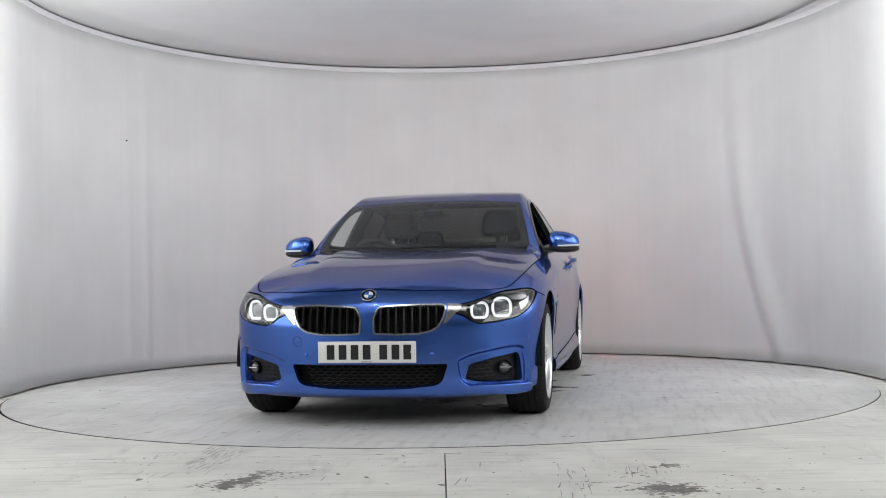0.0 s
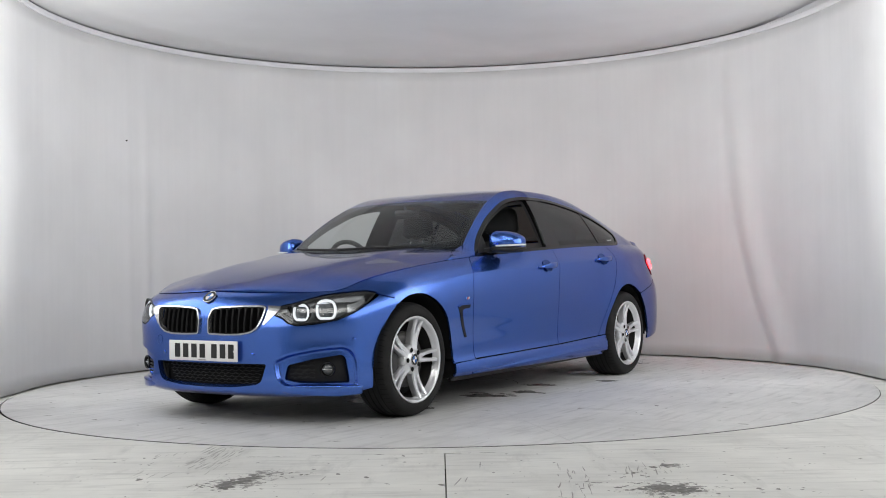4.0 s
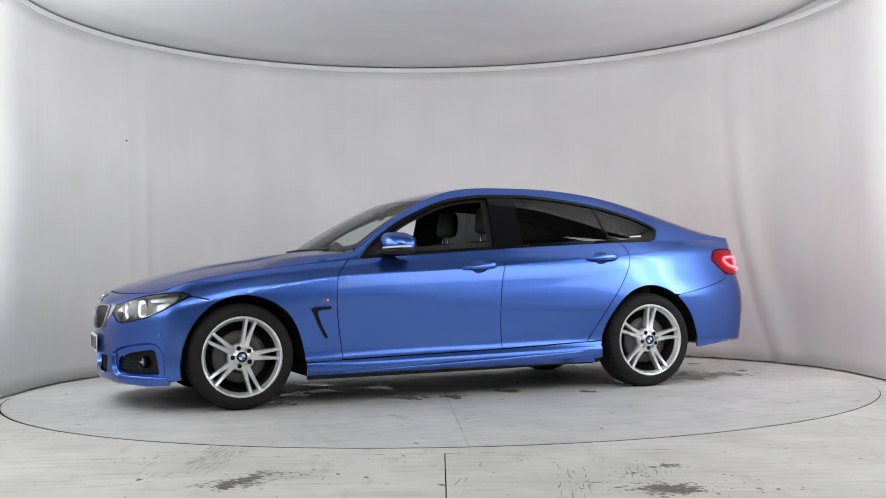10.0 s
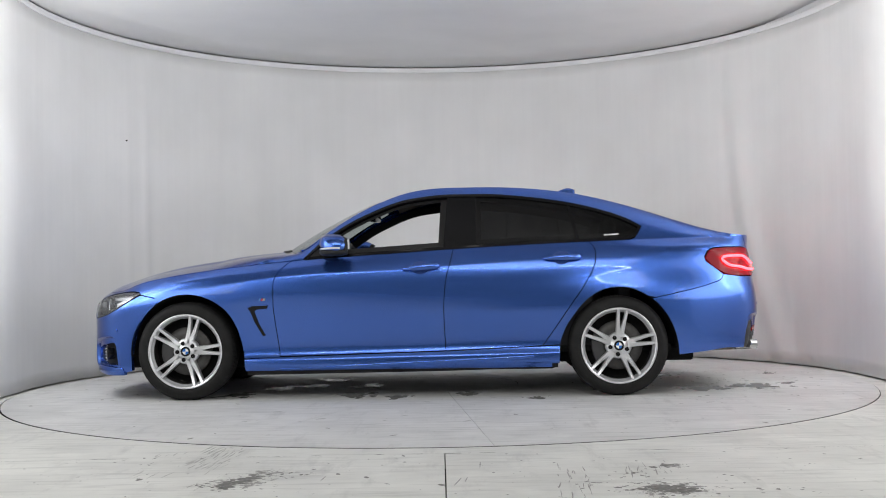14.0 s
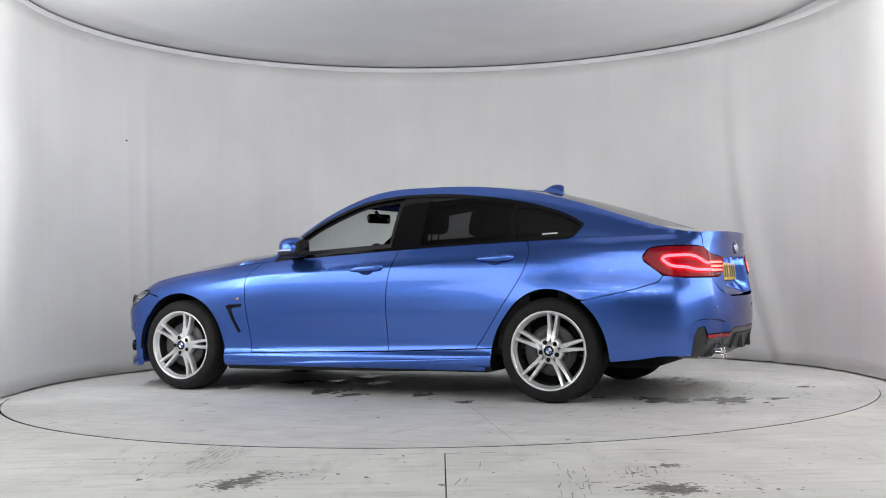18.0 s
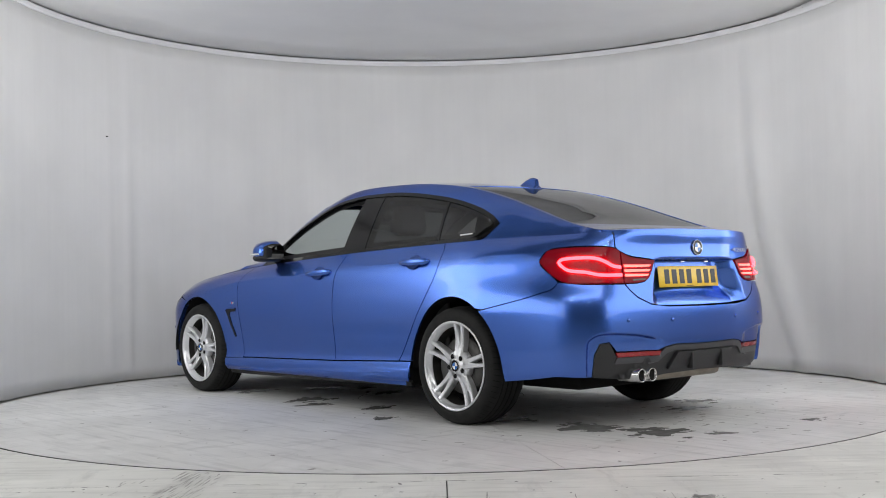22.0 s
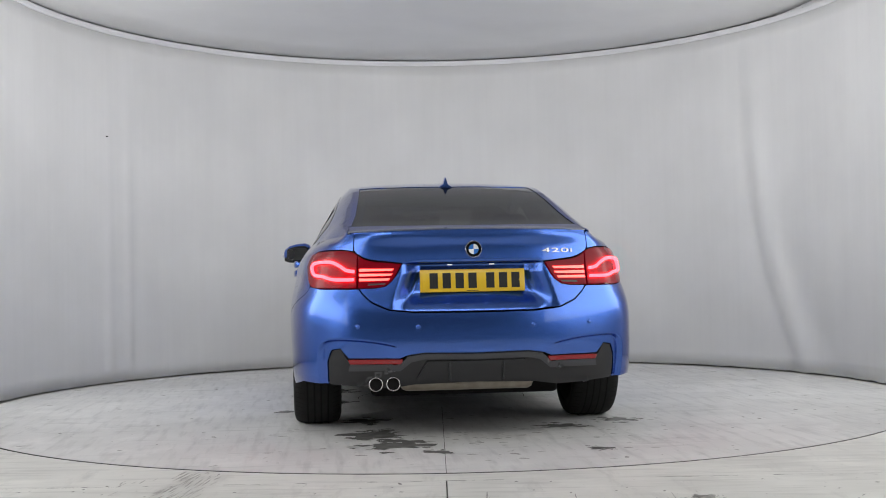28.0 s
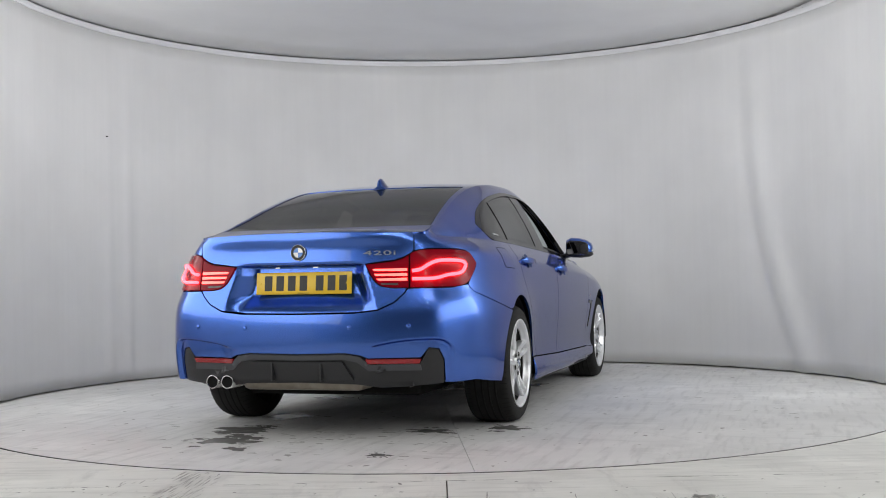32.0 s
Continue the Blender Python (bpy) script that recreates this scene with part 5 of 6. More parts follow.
for y in (-.13, .13):
    bm = bmesh.new()
    box(bm, -2.418, -2.37, y - .004, y + .004, .305, .39, .002)
    part("fin", bm, GREY_PLASTIC, dif)
for y in (.486, .402):
    bm = bmesh.new()
    lathe(bm, [(.028, .14), (.029, 0), (.0315, -.003), (.0345, 0), (.034, .14)], 32, axis="Y")
    bmesh.ops.rotate(bm, cent=(0, 0, 0), matrix=Matrix.Rotation(radians(-90), 3, "Z"), verts=bm.verts)
    o = part("exhaust_pipe", bm, PIPE, car, "chrome exhaust pipe")
    o.location = (-2.366, y, .291)
    bm = bmesh.new()
    lathe(bm, [(.0005, .012), (.0285, .012)], 24, axis="Y")
    bmesh.ops.rotate(bm, cent=(0, 0, 0), matrix=Matrix.Rotation(radians(-90), 3, "Z"), verts=bm.verts)
    part("pipe_inside", bm, DARK, o)
bm = bmesh.new()
box(bm, -2.29, -2.05, -.30, .36, .245, .32, .03)
part("silencer", bm, mat("dull_steel", (0.30, 0.27, 0.22), 0.45, 0.6, vary=0.2, scale=15), car, "dull steel silencer box")

# ---- wheels ----
BARREL = mat("dark_barrel", (0.022, 0.021, 0.020), 0.7, vary=0.2, scale=30)
DISC_IRON = mat("brake_disc_iron", (0.075, 0.073, 0.071), 0.5, 0.5, vary=0.15, scale=40)
CALIPER = mat("brake_caliper", (0.05, 0.05, 0.052), 0.6)
BADGE_BLUE = mat("badge_blue", (0.03, 0.16, 0.52), 0.25, coat=0.8)
BADGE_WHITE = mat("badge_white", (0.75, 0.76, 0.77), 0.3, coat=0.8)


def roundel(parent, m, r, name="badge"):
    """Round badge: metal ring, black band, four quarters of blue and white."""
    bm = bmesh.new()
    lathe(bm, [(r * .93, 0), (r * .93, .006), (r * .97, .007), (r, .005), (r, 0)], 32)
    b = part(name, put(bm, m, 1), CHROME, parent, "round badge of blue and white quarters")
    bm = bmesh.new()
    lathe(bm, [(r * .60, .0045), (r * .95, .0045)], 32)
    part("band", put(bm, m, 1), GLOSS, b)
    for k in range(4):
        bm = bmesh.new()
        lathe(bm, [(.0003, .0052), (r * .6, .0052)], 8, a0=math.pi / 2 * k, a1=math.pi / 2 * (k + 1))
        part("quarter", put(bm, m, 1), BADGE_BLUE if k % 2 else BADGE_WHITE, b)
    return b


def make_wheel(half, phase):
    """A wheel about the y axis with its face towards +y; half: half the tyre's width."""
    w = new("wheel")
    w.parent = car
    R, h = .326, half
    bm = bmesh.new()
    lathe(bm, [(.232, -h + .012), (.240, -h), (.27, -h - .003), (.296, -h + .004), (.309, -h + .016), (.3165, -h + .034), (.3205, -h + .06), (.321, 0), (.3205, h - .06), (.3165, h - .034), (.309, h - .016), (.296, h - .004), (.27, h + .003), (.247, h), (.240, h - .008), (.232, h - .012)], 96, axis="Y")
    ty = part("tyre", bm, RUBBER, w)
    # tread grooves: dark rings let into the tread and cross cuts near the shoulders
    for gy in (-.055, -.018, .018, .055):
        bm = bmesh.new()
        lathe(bm, [(.3205, gy - .005), (.3225, gy - .0045), (.3225, gy + .0045), (.3205, gy + .005)], 72, axis="Y")
        part("groove", bm, DARK, ty)
    bm = bmesh.new()
    for i in range(64):
        a = 2 * math.pi * i / 64
        for sg in (-1, 1):
            vs = []
            for (yy, rr, da) in ((sg * (h - .008), .3065, 0), (sg * (h - .045), .3207, .02), (sg * (h - .045), .3207, .032), (sg * (h - .008), .3065, .012)):
                vs.append(bm.verts.new(((rr + .0012) * math.cos(a + da), yy, (rr + .0012) * math.sin(a + da))))
            bm.faces.new(vs)
    tagged(part("tread_cuts", bm, DARK, ty), kind="stuff")
    bm = bmesh.new()
    f = h - .004
    lathe(bm, [(.237, f - .006), (.243, f), (.244, f + .004), (.240, f + .006), (.231, f + .002), (.226, f - .012), (.221, f - .030), (.214, f - .034), (.224, f - .040), (.236, f - .02)], 96, axis="Y")
    rim = part("rim", bm, SILVER, w, "silver alloy rim with five double spokes")
    bm = bmesh.new()
    lathe(bm, [(.222, f - .036), (.214, f - .16), (.226, -h + .01), (.236, -h + .008)], 64, axis="Y")
    part("barrel", bm, BARREL, w, "dark inner barrel of the wheel")
    bm = bmesh.new()
    lathe(bm, [(.0005, f - .012), (.036, f - .012), (.040, f - .018), (.075, f - .022), (.085, f - .035), (.085, f - .07)], 40, axis="Y")
    part("hub", bm, SILVER, rim)
    for k in range(5):
        a0 = radians(phase + 72 * k)
        for sg in (-1, 1):
            bm = bmesh.new()
            rows = []
            for t in np.linspace(0, 1, 9):
                r = .055 + t * (.232 - .055)
                off = sg * (.007 + .0215 * t ** .8)
                hw = .0122 - .0012 * t + (.009 * (1 - t) ** 3)
                yf = f - .016 - .010 * math.sin(math.pi * t) + .012 * t * t
                sec = [(-hw, yf - .045), (-hw, yf - .010), (-hw * .72, yf - .001), (hw * .72, yf - .001), (hw, yf - .010), (hw, yf - .045)]
                ring = []
                for u, y in sec:
                    px, pz = r, off + u
                    xx, zz = px * math.cos(a0) - pz * math.sin(a0), px * math.sin(a0) + pz * math.cos(a0)
                    ring.append(bm.verts.new((-xx, y, zz)))
                rows.append(ring)
            for a, b in zip(rows, rows[1:]):
                for j in range(6):
                    bm.faces.new((a[j], a[(j + 1) % 6], b[(j + 1) % 6], b[j]))
            bmesh.ops.recalc_face_normals(bm, faces=bm.faces)
            part("spoke", bm, SILVER, rim, smooth=False)
        a1 = a0 + radians(36)
        bm = bmesh.new()
        lathe(bm, [(.0005, f - .0145), (.0130, f - .0145), (.0140, f - .016)], 14, axis="Y")
        bmesh.ops.translate(bm, vec=(-.056 * math.cos(a1), .002, .056 * math.sin(a1)), verts=bm.verts)
        part("bolt_hole", bm, DARK, rim)
    b = roundel(rim, Matrix.Translation((0, f - .012, 0)) @ Euler((radians(-90), 0, 0)).to_matrix().to_4x4(), .033, "centre_cap")
    bm = bmesh.new()
    lathe(bm, [(.07, f - .075), (.072, f - .068), (.156, f - .068), (.158, f - .075), (.158, f - .09), (.07, f - .09)], 48, axis="Y")
    part("brake_disc", bm, DISC_IRON, w)
    bm = bmesh.new()
    lathe(bm, [(.10, f - .052), (.165, f - .052), (.172, f - .06), (.172, f - .11), (.10, f - .11)], 10, axis="Y", a0=radians(-35), a1=radians(35))
    part("caliper", bm, CALIPER, w)
    # Added black disc that stands in for the shade inside the wheel.
    bm = bmesh.new()
    lathe(bm, [(.0005, f - .13), (.222, f - .13)], 48, axis="Y")
    part("inner_shade", bm, DARK, w)
    return w


wf = make_wheel(.1125, 2.8)
wf.matrix_basis = pose(1.405, .757, .320)
wr = make_wheel(.126, 10.7)
wr.matrix_basis = pose(-1.405, .768, .320)
copy_thing(wf, pose(1.405, -.757, .320, 0, 37, 180))
copy_thing(wr, pose(-1.405, -.768, .320, 0, 11, 180))

# wheel wells and the underside
for x, r in ((1.39, .372), (-1.41, .378)):
    for sgn in (1, -1):
        bm = bmesh.new()
        lathe(bm, [(r, .865), (r, .50), (.05, .50)], 40, axis="Y", a0=radians(-4), a1=radians(184))
        o = part("wheel_well", put(bm, Matrix.Translation((x, 0, .318)), sgn), DARK, car)
bm = bmesh.new()
box(bm, -1.95, 2.0, -.49, .49, .19, .30, .02)
box(bm, -1.0, 1.0, -.85, .85, .175, .30, .02)
part("underside", bm, DARK, car)
bm = bmesh.new()
box(bm, .98, 2.05, -.50, .50, .30, .60, .03)
box(bm, .85, 1.0, -.76, .76, .3, .80, .02)
part("engine_bay", bm, DARK, car)
bm = bmesh.new()
box(bm, -2.2, -1.78, -.70, .70, .30, .90, .03)
box(bm, -1.80, -1.0, -.50, .50, .3, .70, .03)
part("boot_space", bm, DARK, car)

# ---- cabin ----
CLOTH = mat("black_seat_cloth", (0.022, 0.022, 0.024), 0.8, bump=0.4, bump_scale=500)
DASH = mat("dashboard_plastic", (0.025, 0.025, 0.027), 0.6, bump=0.2, bump_scale=600)
HEADLINER = mat("dark_headliner", (0.06, 0.06, 0.063), 0.9)
xs2 = np.linspace(.10, -1.10, 20)
lining = [(x, float(rail_y(x)) - .01) for x in xs2] + [(x, -float(rail_y(x)) + .01) for x in xs2[::-1]]
panel("headliner", lining, lambda x, y: top_skin(x, y) - np.array([0, 0, .03]), HEADLINER, car, step=0.08, edge=0.05, fold=0)
bm = bmesh.new()
box(bm, -1.75, .86, -.80, .80, .28, .32)
part("cabin_floor", bm, DARK, car)
for sgn in (1, -1):
    bm = bmesh.new()
    box(bm, -1.25, .68, .765, .79, .30, .885, .01)
    part("door_lining", put(bm, Matrix(), sgn), DASH, car)
bm = bmesh.new()
box(bm, -2.08, -1.40, -.66, .66, .940, .970, .01)
box(bm, -1.75, -1.40, -.72, .72, .925, .955, .01)
box(bm, -1.50, -1.42, -.76, .76, .30, .93, .02)
part("parcel_shelf", bm, CLOTH, car)
bm = bmesh.new()
box(bm, .50, .78, -.64, .64, .70, .925, .05)
box(bm, .45, .60, -.70, .70, .55, .86, .05)
part("dashboard", bm, DASH, car)
bm = bmesh.new()
box(bm, .52, .70, -.56, -.20, .90, .975, .03)
part("instrument_hood", bm, DASH, car)
bm = bmesh.new()
ring_tube(bm, [(.185 * 0, .185 * math.cos(a), .185 * math.sin(a)) for a in np.linspace(0, 2 * math.pi, 40)[:-1]], .016, 8)
box(bm, -.02, .02, -.17, .17, -.02, .02, .01)
box(bm, -.03, .02, -.06, .06, -.06, .06, .02)
o = part("steering_wheel", bm, DASH, car, "black three-spoke steering wheel")
o.matrix_local = pose(.40, -.37, .86, 0, 22, 0)


def seat(x, y, rake=14, back=.62, wide=.50):
    root = new("seat")
    root.parent = car
    bm = bmesh.new()
    box(bm, -.25, .27, -wide / 2, wide / 2, 0, .16, .05)
    part("cushion", bm, CLOTH, root)
    bm = bmesh.new()
    box(bm, -.065, .065, -wide / 2, wide / 2, 0, back, .055)
    for v in bm.verts:
        k = v.co.z / back
        v.co.y *= 1 - .28 * max(0, k - .45) / .55
        v.co.x += .02 * (abs(v.co.y) / (wide / 2)) ** 2
    o = part("backrest", bm, CLOTH, root)
    o.matrix_local = pose(-.22, 0, .08, 0, -rake, 0)
    bm = bmesh.new()
    box(bm, -.055, .05, -.135, .135, 0, .20, .05)
    for v in bm.verts:
        v.co.y *= 1 - .25 * max(0, v.co.z - .08) / .12
    h = part("headrest", bm, CLOTH, root)
    h.matrix_local = pose(-.22 - math.sin(radians(rake)) * (back + .05), 0, .08 + math.cos(radians(rake)) * (back + .05), 0, -rake * .5, 0)
    for dy in (-.055, .055):
        bm = bmesh.new()
        ring_tube(bm, [(0, dy, -.09), (0, dy, .02)], .006, 8, closed=False)
        part("headrest_post", bm, CHROME, h)
    root.location = (x, y, .34)
    return root


seat(-.02, .37)
seat(-.02, -.37)
seat(-.98, .34, 18, .52, .56)
seat(-.98, -.34, 18, .52, .56)
bm = bmesh.new()
box(bm, -.015, .015, -.12, .12, -.035, .035, .014)
ring_tube(bm, [(.01, 0, .03), (.03, 0, .055)], .012, 8, closed=False)
o = part("interior_mirror", bm, GLOSS, car, "black rear-view mirror")
o.matrix_local = pose(.24, 0, 1.215, 0, 0, -12)
bm = bmesh.new()
box(bm, .22, .32, -.06, .06, 1.205, 1.240, .015)
part("sensor_pod", bm, BLACK, car)

# ---- fittings on the outside ----
MIRROR_GLASS = mat("mirror_glass", (0.75, 0.77, 0.78), 0.02, 1.0)


def door_mirror(sgn):
    """Outside mirror: painted cap, black underside and foot, indicator strip, glass."""
    def loft(rows, n=20):
        bm = bmesh.new()
        rings = []
        for y, cx, cz, rx, rz, p in rows:
            ring = []
            for i in range(n):
                a = 2 * math.pi * i / n
                c, s = math.cos(a), math.sin(a)
                ring.append(bm.verts.new((cx + rx * math.copysign(abs(c) ** p, c), y, cz + rz * math.copysign(abs(s) ** p, s))))
            rings.append(ring)
        for a, b in zip(rings, rings[1:]):
            for i in range(n):
                bm.faces.new((a[i], b[i], b[(i + 1) % n], a[(i + 1) % n]))
        bm.faces.new(rings[0])
        bm.faces.new(rings[-1][::-1])
        bmesh.ops.recalc_face_normals(bm, faces=bm.faces)
        return bm
    cap = loft([(.885, .41, 1.012, .030, .030, .8), (.895, .405, 1.014, .070, .055, .75), (.93, .395, 1.017, .088, .064, .7), (.99, .385, 1.014, .088, .061, .7), (1.04, .372, 1.008, .078, .052, .72), (1.07, .362, 1.000, .058, .038, .8), (1.08, .36, .998, .03, .02, .9)])
    root = part("door_mirror", put(cap, Matrix(), sgn), PAINT, car, "blue door mirror with a black underside")
    root.location = (.035, -.078 * sgn, -.012)
    bm = loft([(.888, .405, .968, .05, .016, .8), (.93, .395, .963, .089, .024, .7), (.99, .385, .960, .090, .024, .7), (1.045, .372, .960, .080, .020, .7), (1.076, .362, .964, .05, .012, .8)])
    part("lower_shell", put(bm, Matrix(), sgn), BLACK, root)
    bm = loft([(.82, .46, .945, .075, .016, .8), (.87, .43, .952, .05, .018, .8), (.91, .40, .957, .04, .018, .8)])
    part("foot", put(bm, Matrix(), sgn), BLACK, root)
    bm = bmesh.new()
    ring_tube(bm, [(.472, .945, .982), (.468, .99, .981), (.452, 1.04, .982), (.425, 1.07, .984), (.385, 1.083, .986), (.33, 1.078, .987)], .0065, 8, closed=False)
    part("indicator", put(bm, Matrix(), sgn), BADGE_WHITE, root, "pale indicator strip")
    bm = loft([(.905, .322, 1.0, .012, .045, .7), (.93, .312, 1.0, .016, .058, .6), (1.0, .305, .998, .016, .056, .6), (1.045, .302, .995, .016, .045, .6), (1.06, .304, .995, .010, .03, .7)])
    part("glass_frame", put(bm, Matrix(), sgn), BLACK, root)
    V, F = sheet(rounded([(.912, .955), (1.05, .955), (1.055, 1.02), (1.03, 1.04), (.925, 1.045), (.910, 1.03)], .02), [], lambda y, z: np.stack([.289 + 0 * y, y, z], -1), fold=0, back=(1, 1, 1))
    sheet_ob("mirror_glass", V, F, MIRROR_GLASS, root, sgn)


sides(door_mirror)


def door_handle(x0, x1, z0, z1):
    """Pull handle over a flat dark disc that paints its cup's shade."""
    for sgn in (1, -1):
        n = 14
        bm = bmesh.new()
        rings = []
        for i in range(n + 1):
            t = i / n
            x, z = x0 + (x1 - x0) * t, z0 + (z1 - z0) * t
            p = skin(sx(x), z)
            lift = .036 * (math.sin(math.pi * min(1, max(0, t))) ** .35) + .002
            hw = float(np.interp(t, [0, .12, .35, .55, .90, .97, 1], [.005, .011, .018, .021, .020, .016, .008]))
            ring = []
            for k in range(10):
                a = 2 * math.pi * k / 10
                ring.append(bm.verts.new((x, p[1] + lift - .006 + .008 * math.cos(a), z + hw * math.sin(a))))
            rings.append(ring)
        for a, b in zip(rings, rings[1:]):
            for k in range(10):
                bm.faces.new((a[k], b[k], b[(k + 1) % 10], a[(k + 1) % 10]))
        bm.faces.new(rings[0])
        bm.faces.new(rings[-1][::-1])
        bmesh.ops.recalc_face_normals(bm, faces=bm.faces)
        h = part("door_handle", put(bm, Matrix(), sgn), PAINT, car)
        c = frame_at(sx((x0 + x1) / 2), (z0 + z1) / 2, .002)
        bm = bmesh.new()
        lathe(bm, [(.0005, 0), (.02, .0004), (.036, .001), (.040, .002)], 28)
        for v in bm.verts:
            v.co.x *= 1.45
            v.co.y *= 1.12
        part("cup_shade", put(bm, c, sgn), mat_shade_joint, h)


# Dark blue paints the handle cup's shade and draws the tow cover's joint.
mat_shade_joint = mat("dark_blue_shade_and_joint", (0.02, 0.055, 0.22), 0.5, 0.35)
door_handle(-.012, -.268, .833, .850)
door_handle(-.925, -1.182, .886, .893)

for sgn in (1, -1):
    # vent behind the front wheel: black hook-shaped blade
    vo = [(.988, .602), (.955, .612), (.851, .613), (.857, .592), (.925, .587), (.938, .574), (.916, .500), (.874, .418), (.889, .414), (.938, .500), (.966, .565)]
    V, F = sheet([(sx(a), b) for a, b in vo], [], at_out(.003), step=0.012, edge=0.008, fold=0.01)
    v = sheet_ob("wing_vent", V, F, GLOSS, car, sgn)
    tagged(v, "gloss black wing vent")
    V, F = sheet([(sx(a), b) for a, b in [(.990, .603), (.955, .616), (.851, .617), (.856, .612), (.955, .610), (.985, .598)]], [], at_out(.006), step=0.012, edge=0.008, fold=0.006)
    sheet_ob("vent_edge", V, F, PAINT, v, sgn)
    # small striped badge
    cols = (mat("light_blue_stripe", (.1, .35, .75), .4), mat("dark_blue_stripe", (.02, .05, .25), .4), mat("red_stripe", (.6, .03, .03), .4), SATIN)
    root = new("wing_badge")
    root.parent = car
    for k, c in enumerate(cols):
        x = .912 - .008 * k
        w = .008 if k < 3 else .014
        V, F = sheet([(sx(x), .643), (sx(x - w), .643), (sx(x - w - .006), .658), (sx(x - .006), .658)], [], at_out(.003), step=0.02, edge=0.02, fold=0.003)
        sheet_ob("stripe", V, F, c, root, sgn)

# badges front and rear
roundel(car, frame_at(0.0, .692, .004), .041)
roundel(car, frame_at(S_END, .936, .004), .041)

# fuel flap on the right flank
flap = rounded(side([(-1.415, .842), (-1.590, .850), (-1.602, .962), (-1.427, .956)]), .022, 4)
V, F = sheet(flap, [[tuple(p) for p in shrink(flap, .0028)]], at_out(.0008), step=0.02, edge=0.012, fold=0)
ff = sheet_ob("fuel_flap", V, F, DARK, car, -1)
V, F = sheet([tuple(p) for p in shrink(flap, .0028)], [], at_out(.0012), step=0.02, edge=0.012, fold=.001)
sheet_ob("flap_cover", V, F, PAINT, ff, -1)

# parking sensors and tow covers
for s_, z_ in ((sf(.335), .385), (-sf(.335), .385), (sx(1.88), .46), (-sx(1.88), .46), (sr(.57), .571), (sr(.28), .565)):
    bm = bmesh.new()
    lathe(bm, [(.0005, .0025), (.0095, .0022), (.011, .0005)], 16)
    part("parking_sensor", put(bm, frame_at(abs(s_), z_, .001), 1 if s_ >= 0 else -1), PAINT, car)
for s_, z_ in ((sr(.57), .571), (sr(.28), .565)):
    bm = bmesh.new()
    lathe(bm, [(.0005, .0025), (.0095, .0022), (.011, .0005)], 16)
    part("parking_sensor", put(bm, frame_at(s_, z_, .001), -1), PAINT, car)
bm = bmesh.new()
lathe(bm, [(.0245, .0006), (.026, .0014), (.0275, .0006)], 28)
part("tow_cover", put(bm, frame_at(sf(.385), .455, .0005), -1), mat_shade_joint, car)

# number plates: marks as plain bars
PLATE_W = mat("white_plate", (0.78, 0.78, 0.77), 0.35, coat=0.3)
PLATE_Y = mat("yellow_plate", (0.80, 0.52, 0.02), 0.35, coat=0.3)
PLATE_MARK = mat("plate_black", (0.012, 0.012, 0.013), 0.4)


def plate(m, material, label):
    bm = bmesh.new()
    box(bm, -.26, .26, -.0555, .0555, -.006, 0, .004)
    p = part("number_plate", put(bm, m, 1), material, car, label)
    xs_ = [-.192, -.128, -.064, 0.0, .088, .152, .214]
    for x in xs_:
        bm = bmesh.new()
        box(bm, x - .0205, x + .0205, -.038, .038, .0, .0012)
        part("plate_bar", put(bm, m, 1), PLATE_MARK, p, smooth=False)
    for x in (-.235, .235):
        bm = bmesh.new()
        lathe(bm, [(.0005, .002), (.005, .0015), (.006, 0)], 12)
        bmesh.ops.translate(bm, vec=(x, 0, 0), verts=bm.verts)
        part("screw", put(bm, m, 1), material, p)
    bm = bmesh.new()
    box(bm, -.03, .03, -.051, -.048, 0, .001)
    part("maker_line", put(bm, m, 1), PLATE_MARK, p, smooth=False)
    return p


plate(pose(2.198, 0, .401, 90, 0, 90), PLATE_W, "white number plate with plain black bars")
plate(pose(-2.309, 0, .784, 84, 0, -90), PLATE_Y, "yellow number plate with plain black bars")
# lamps over the rear plate, boot handle, model number
for y in (-.09, .12):
    bm = bmesh.new()
    box(bm, -.012, .012, -.002, .002, -.004, .003, .001)
    part("plate_lamp", put(bm, frame_at(sr(abs(y)), .862, -.010), 1 if y > 0 else -1), mat("plate_light", (.9, .9, .9), .3, emit=(1, .98, .94), power=0.9), car)
fc = bpy.data.curves.new("model_number", "FONT")
fc.body, fc.size, fc.extrude, fc.align_x, fc.align_y = "420i", .070, .002, "CENTER", "CENTER"
fc.space_character = 1.08
tmp = new("model_text", fc)
dg = bpy.context.evaluated_depsgraph_get()
tm = bpy.data.meshes.new_from_object(tmp.evaluated_get(dg))
bpy.data.objects.remove(tmp)
tm.materials.clear()
tm.materials.append(SATIN)
o = new("model_number", tm)
o.parent = car
fm = frame_at(sr(.43), .925, .004)
fm = Matrix.Diagonal((1, -1, 1, 1)) @ fm @ Matrix.Diagonal((-1.28, .44, 1, 1))
tm.transform(fm)

# aerial fin
bm = bmesh.new()
rows = []
for t in np.linspace(0, 1, 10):
    x = -1.04 - .17 * t
    hgt = .064 * math.sin(math.pi * min(t * .62, .5)) ** 1.3 + (.0 if t < .95 else -.004)
    w = .046 * math.sin(math.pi * (.12 + .5 * t)) ** .6
    z0 = float(mid_z(x)) - .006
    rows.append([bm.verts.new((x, w * a, z0 + hgt * b)) for a, b in ((-1, 0), (-.75, .12), (-.28, .35), (-.12, .8), (0, 1), (.12, .8), (.28, .35), (.75, .12), (1, 0))])
for a, b in zip(rows, rows[1:]):
    for j in range(8):
        bm.faces.new((a[j], b[j], b[j + 1], a[j + 1]))
bm.faces.new(rows[0][::-1])
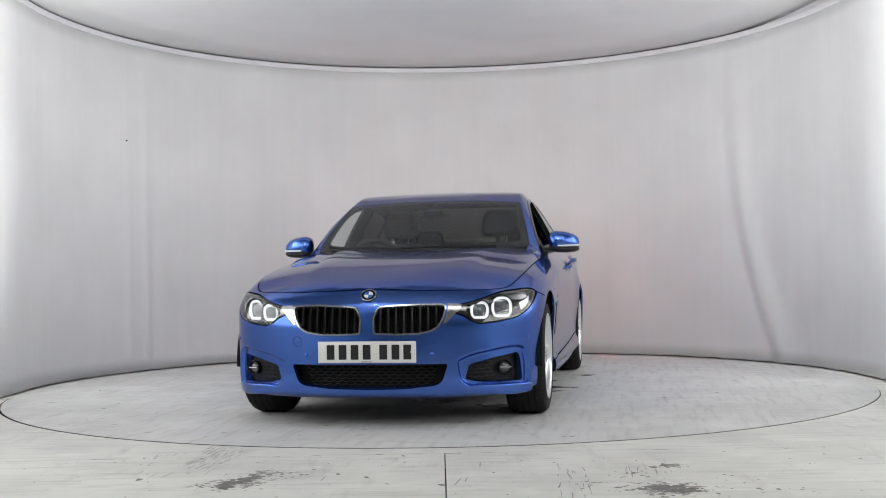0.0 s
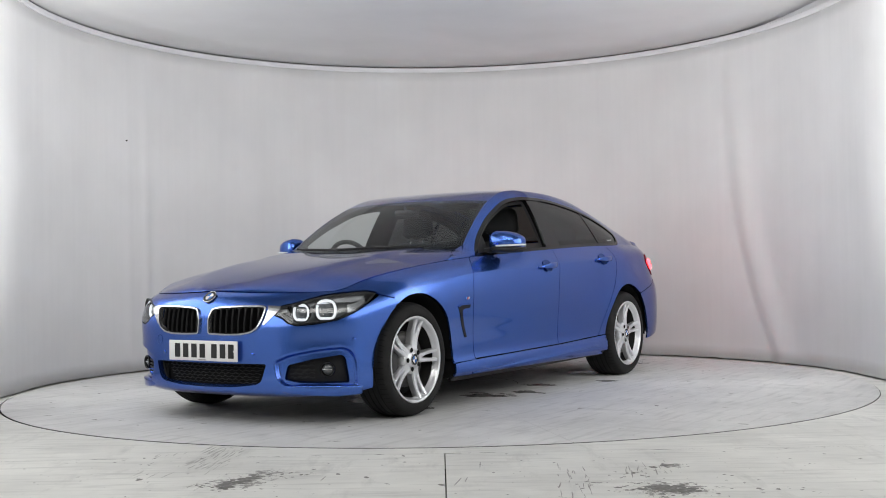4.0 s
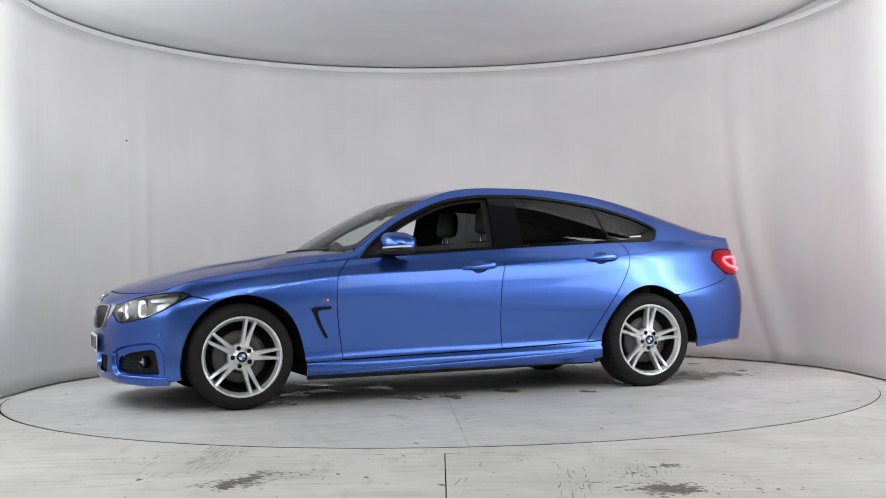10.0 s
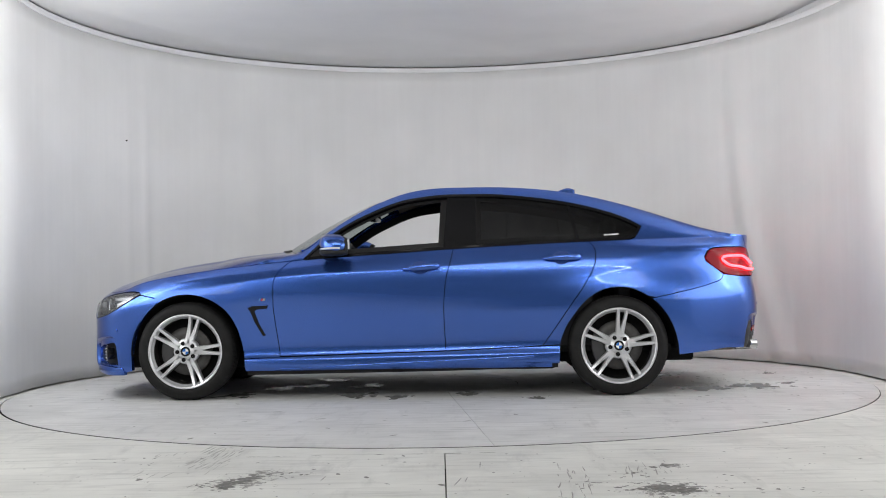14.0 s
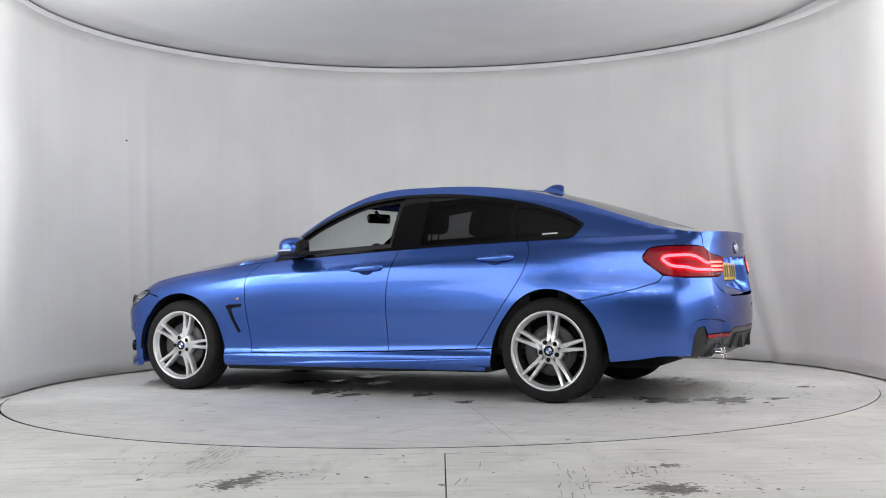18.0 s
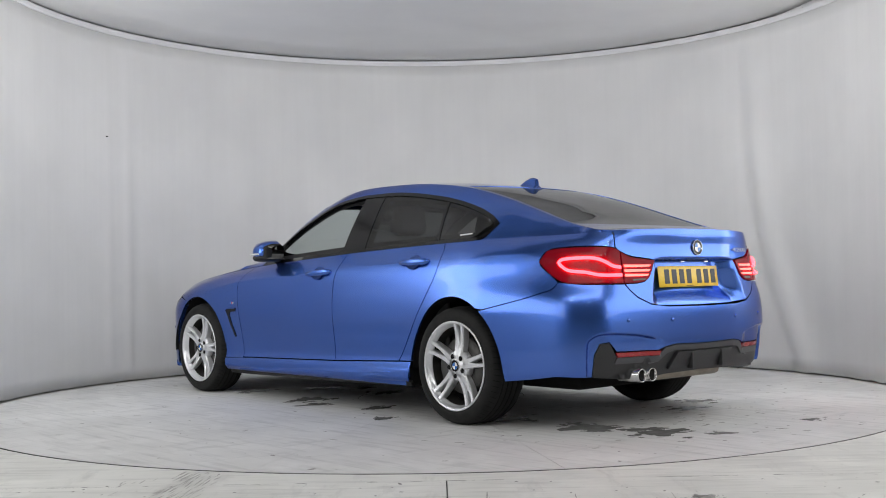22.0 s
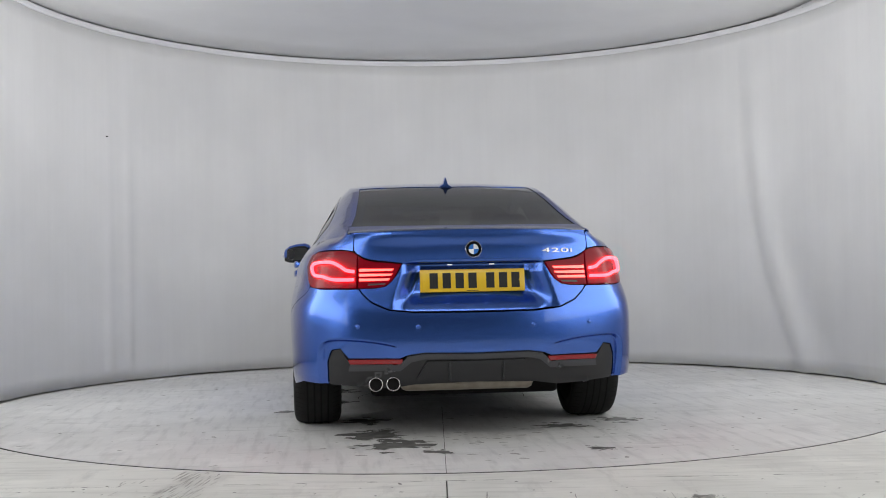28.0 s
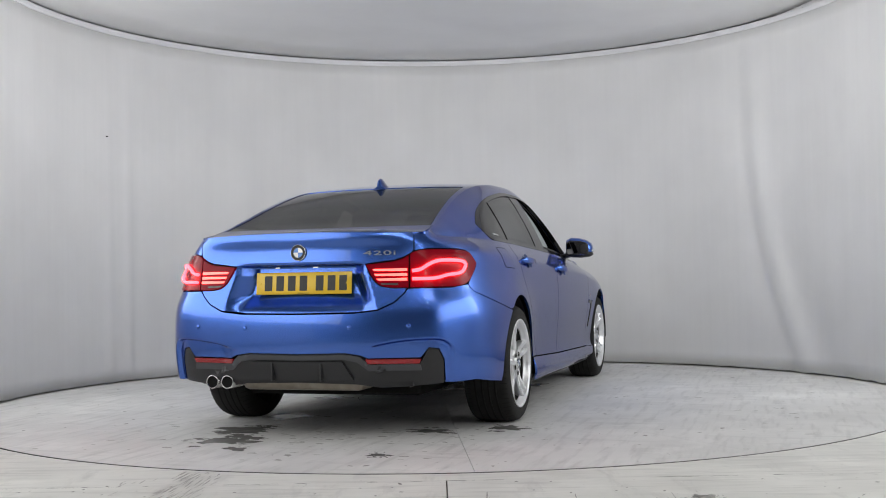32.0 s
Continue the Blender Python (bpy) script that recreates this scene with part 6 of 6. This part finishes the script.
bm.faces.new(rows[-1])
bmesh.ops.recalc_face_normals(bm, faces=bm.faces)
part("aerial_fin", bm, PAINT, car, "blue shark-fin aerial")

# wipers along the scuttle
for y0, y1 in ((.50, -.12), (-.10, -.62)):
    bm = bmesh.new()
    pts = [tuple(screen_skin(y / .702, .025 + .02 * math.sin(3 * t)) + np.array([.012, 0, .012])) for t, y in ((k / 10, y0 + (y1 - y0) * k / 10) for k in range(11))]
    ring_tube(bm, pts, .008, 6, closed=False)
    part("wiper", bm, BLACK, car)
both("scuttle_grille", [(0.0, .0), (.98, .0), (.98, -.20), (0.0, -.20)], lambda u, v: screen_skin(u, v) - np.array([0, 0, .012]), BLACK, car, step=0.05, edge=0.04, fold=0)
# sticker line on the quarter glass and toll tag on the rear window
both("glass_sticker", [(-1.335, 1.030), (-1.43, 1.035), (-1.43, 1.043), (-1.335, 1.038)], glass_at(-.003), BADGE_WHITE, car, step=0.02, edge=0.02, fold=0)


# ---- small lamps of the hall behind the camera ----
LED = mat("lamp_diffuser", (0.9, 0.9, 0.9), 0.5, emit=(1.0, 0.98, 0.95), power=60.0)
HOUSING = mat("lamp_housing_white", (0.6, 0.6, 0.6), 0.5)


def ceiling_lamp():
    root = new("ceiling_lamp")
    bm = bmesh.new()
    box(bm, -.18, .18, -.05, .05, .0, .06, .008)
    part("housing", bm, HOUSING, root)
    bm = bmesh.new()
    box(bm, -.16, .16, -.03, .03, -.012, -.002, .003)
    part("diffuser", bm, LED, root)
    return tagged(root, "small white strip light on the hall's ceiling", "ceiling lamp", "hall ceiling lamps")


lamp0 = ceiling_lamp()
lamp0.location = (-2.4, -7.2, 4.53)
for x, y in ((2.4, -7.2), (-2.4, -10.2), (2.4, -10.2), (0.0, -8.9), (0.0, -11.8)):
    copy_thing(lamp0, pose(x, y, 4.53))


# ---- what moves ----
def motions():
    for ob, x, y in ((car, CAR_X, CAR_Y), (turntable, 0.0, 0.0)):
        rows = []
        for t in (0, 2, 4, 6, 8, 10, 12, 14, 16, 18, 18.6, 19.2, 20, 22, 24, 26, 28, 30, 32):
            a = radians(HEAD - SPIN * t + LAG * min(1, max(0, (t - 18.6) / 0.6)))
            c, s = math.cos(a), math.sin(a)
            rows.append((t, pose(c * x - s * y, s * x + c * y, 0, 0, 0, math.degrees(a))))
        walk(ob, rows)


motions()
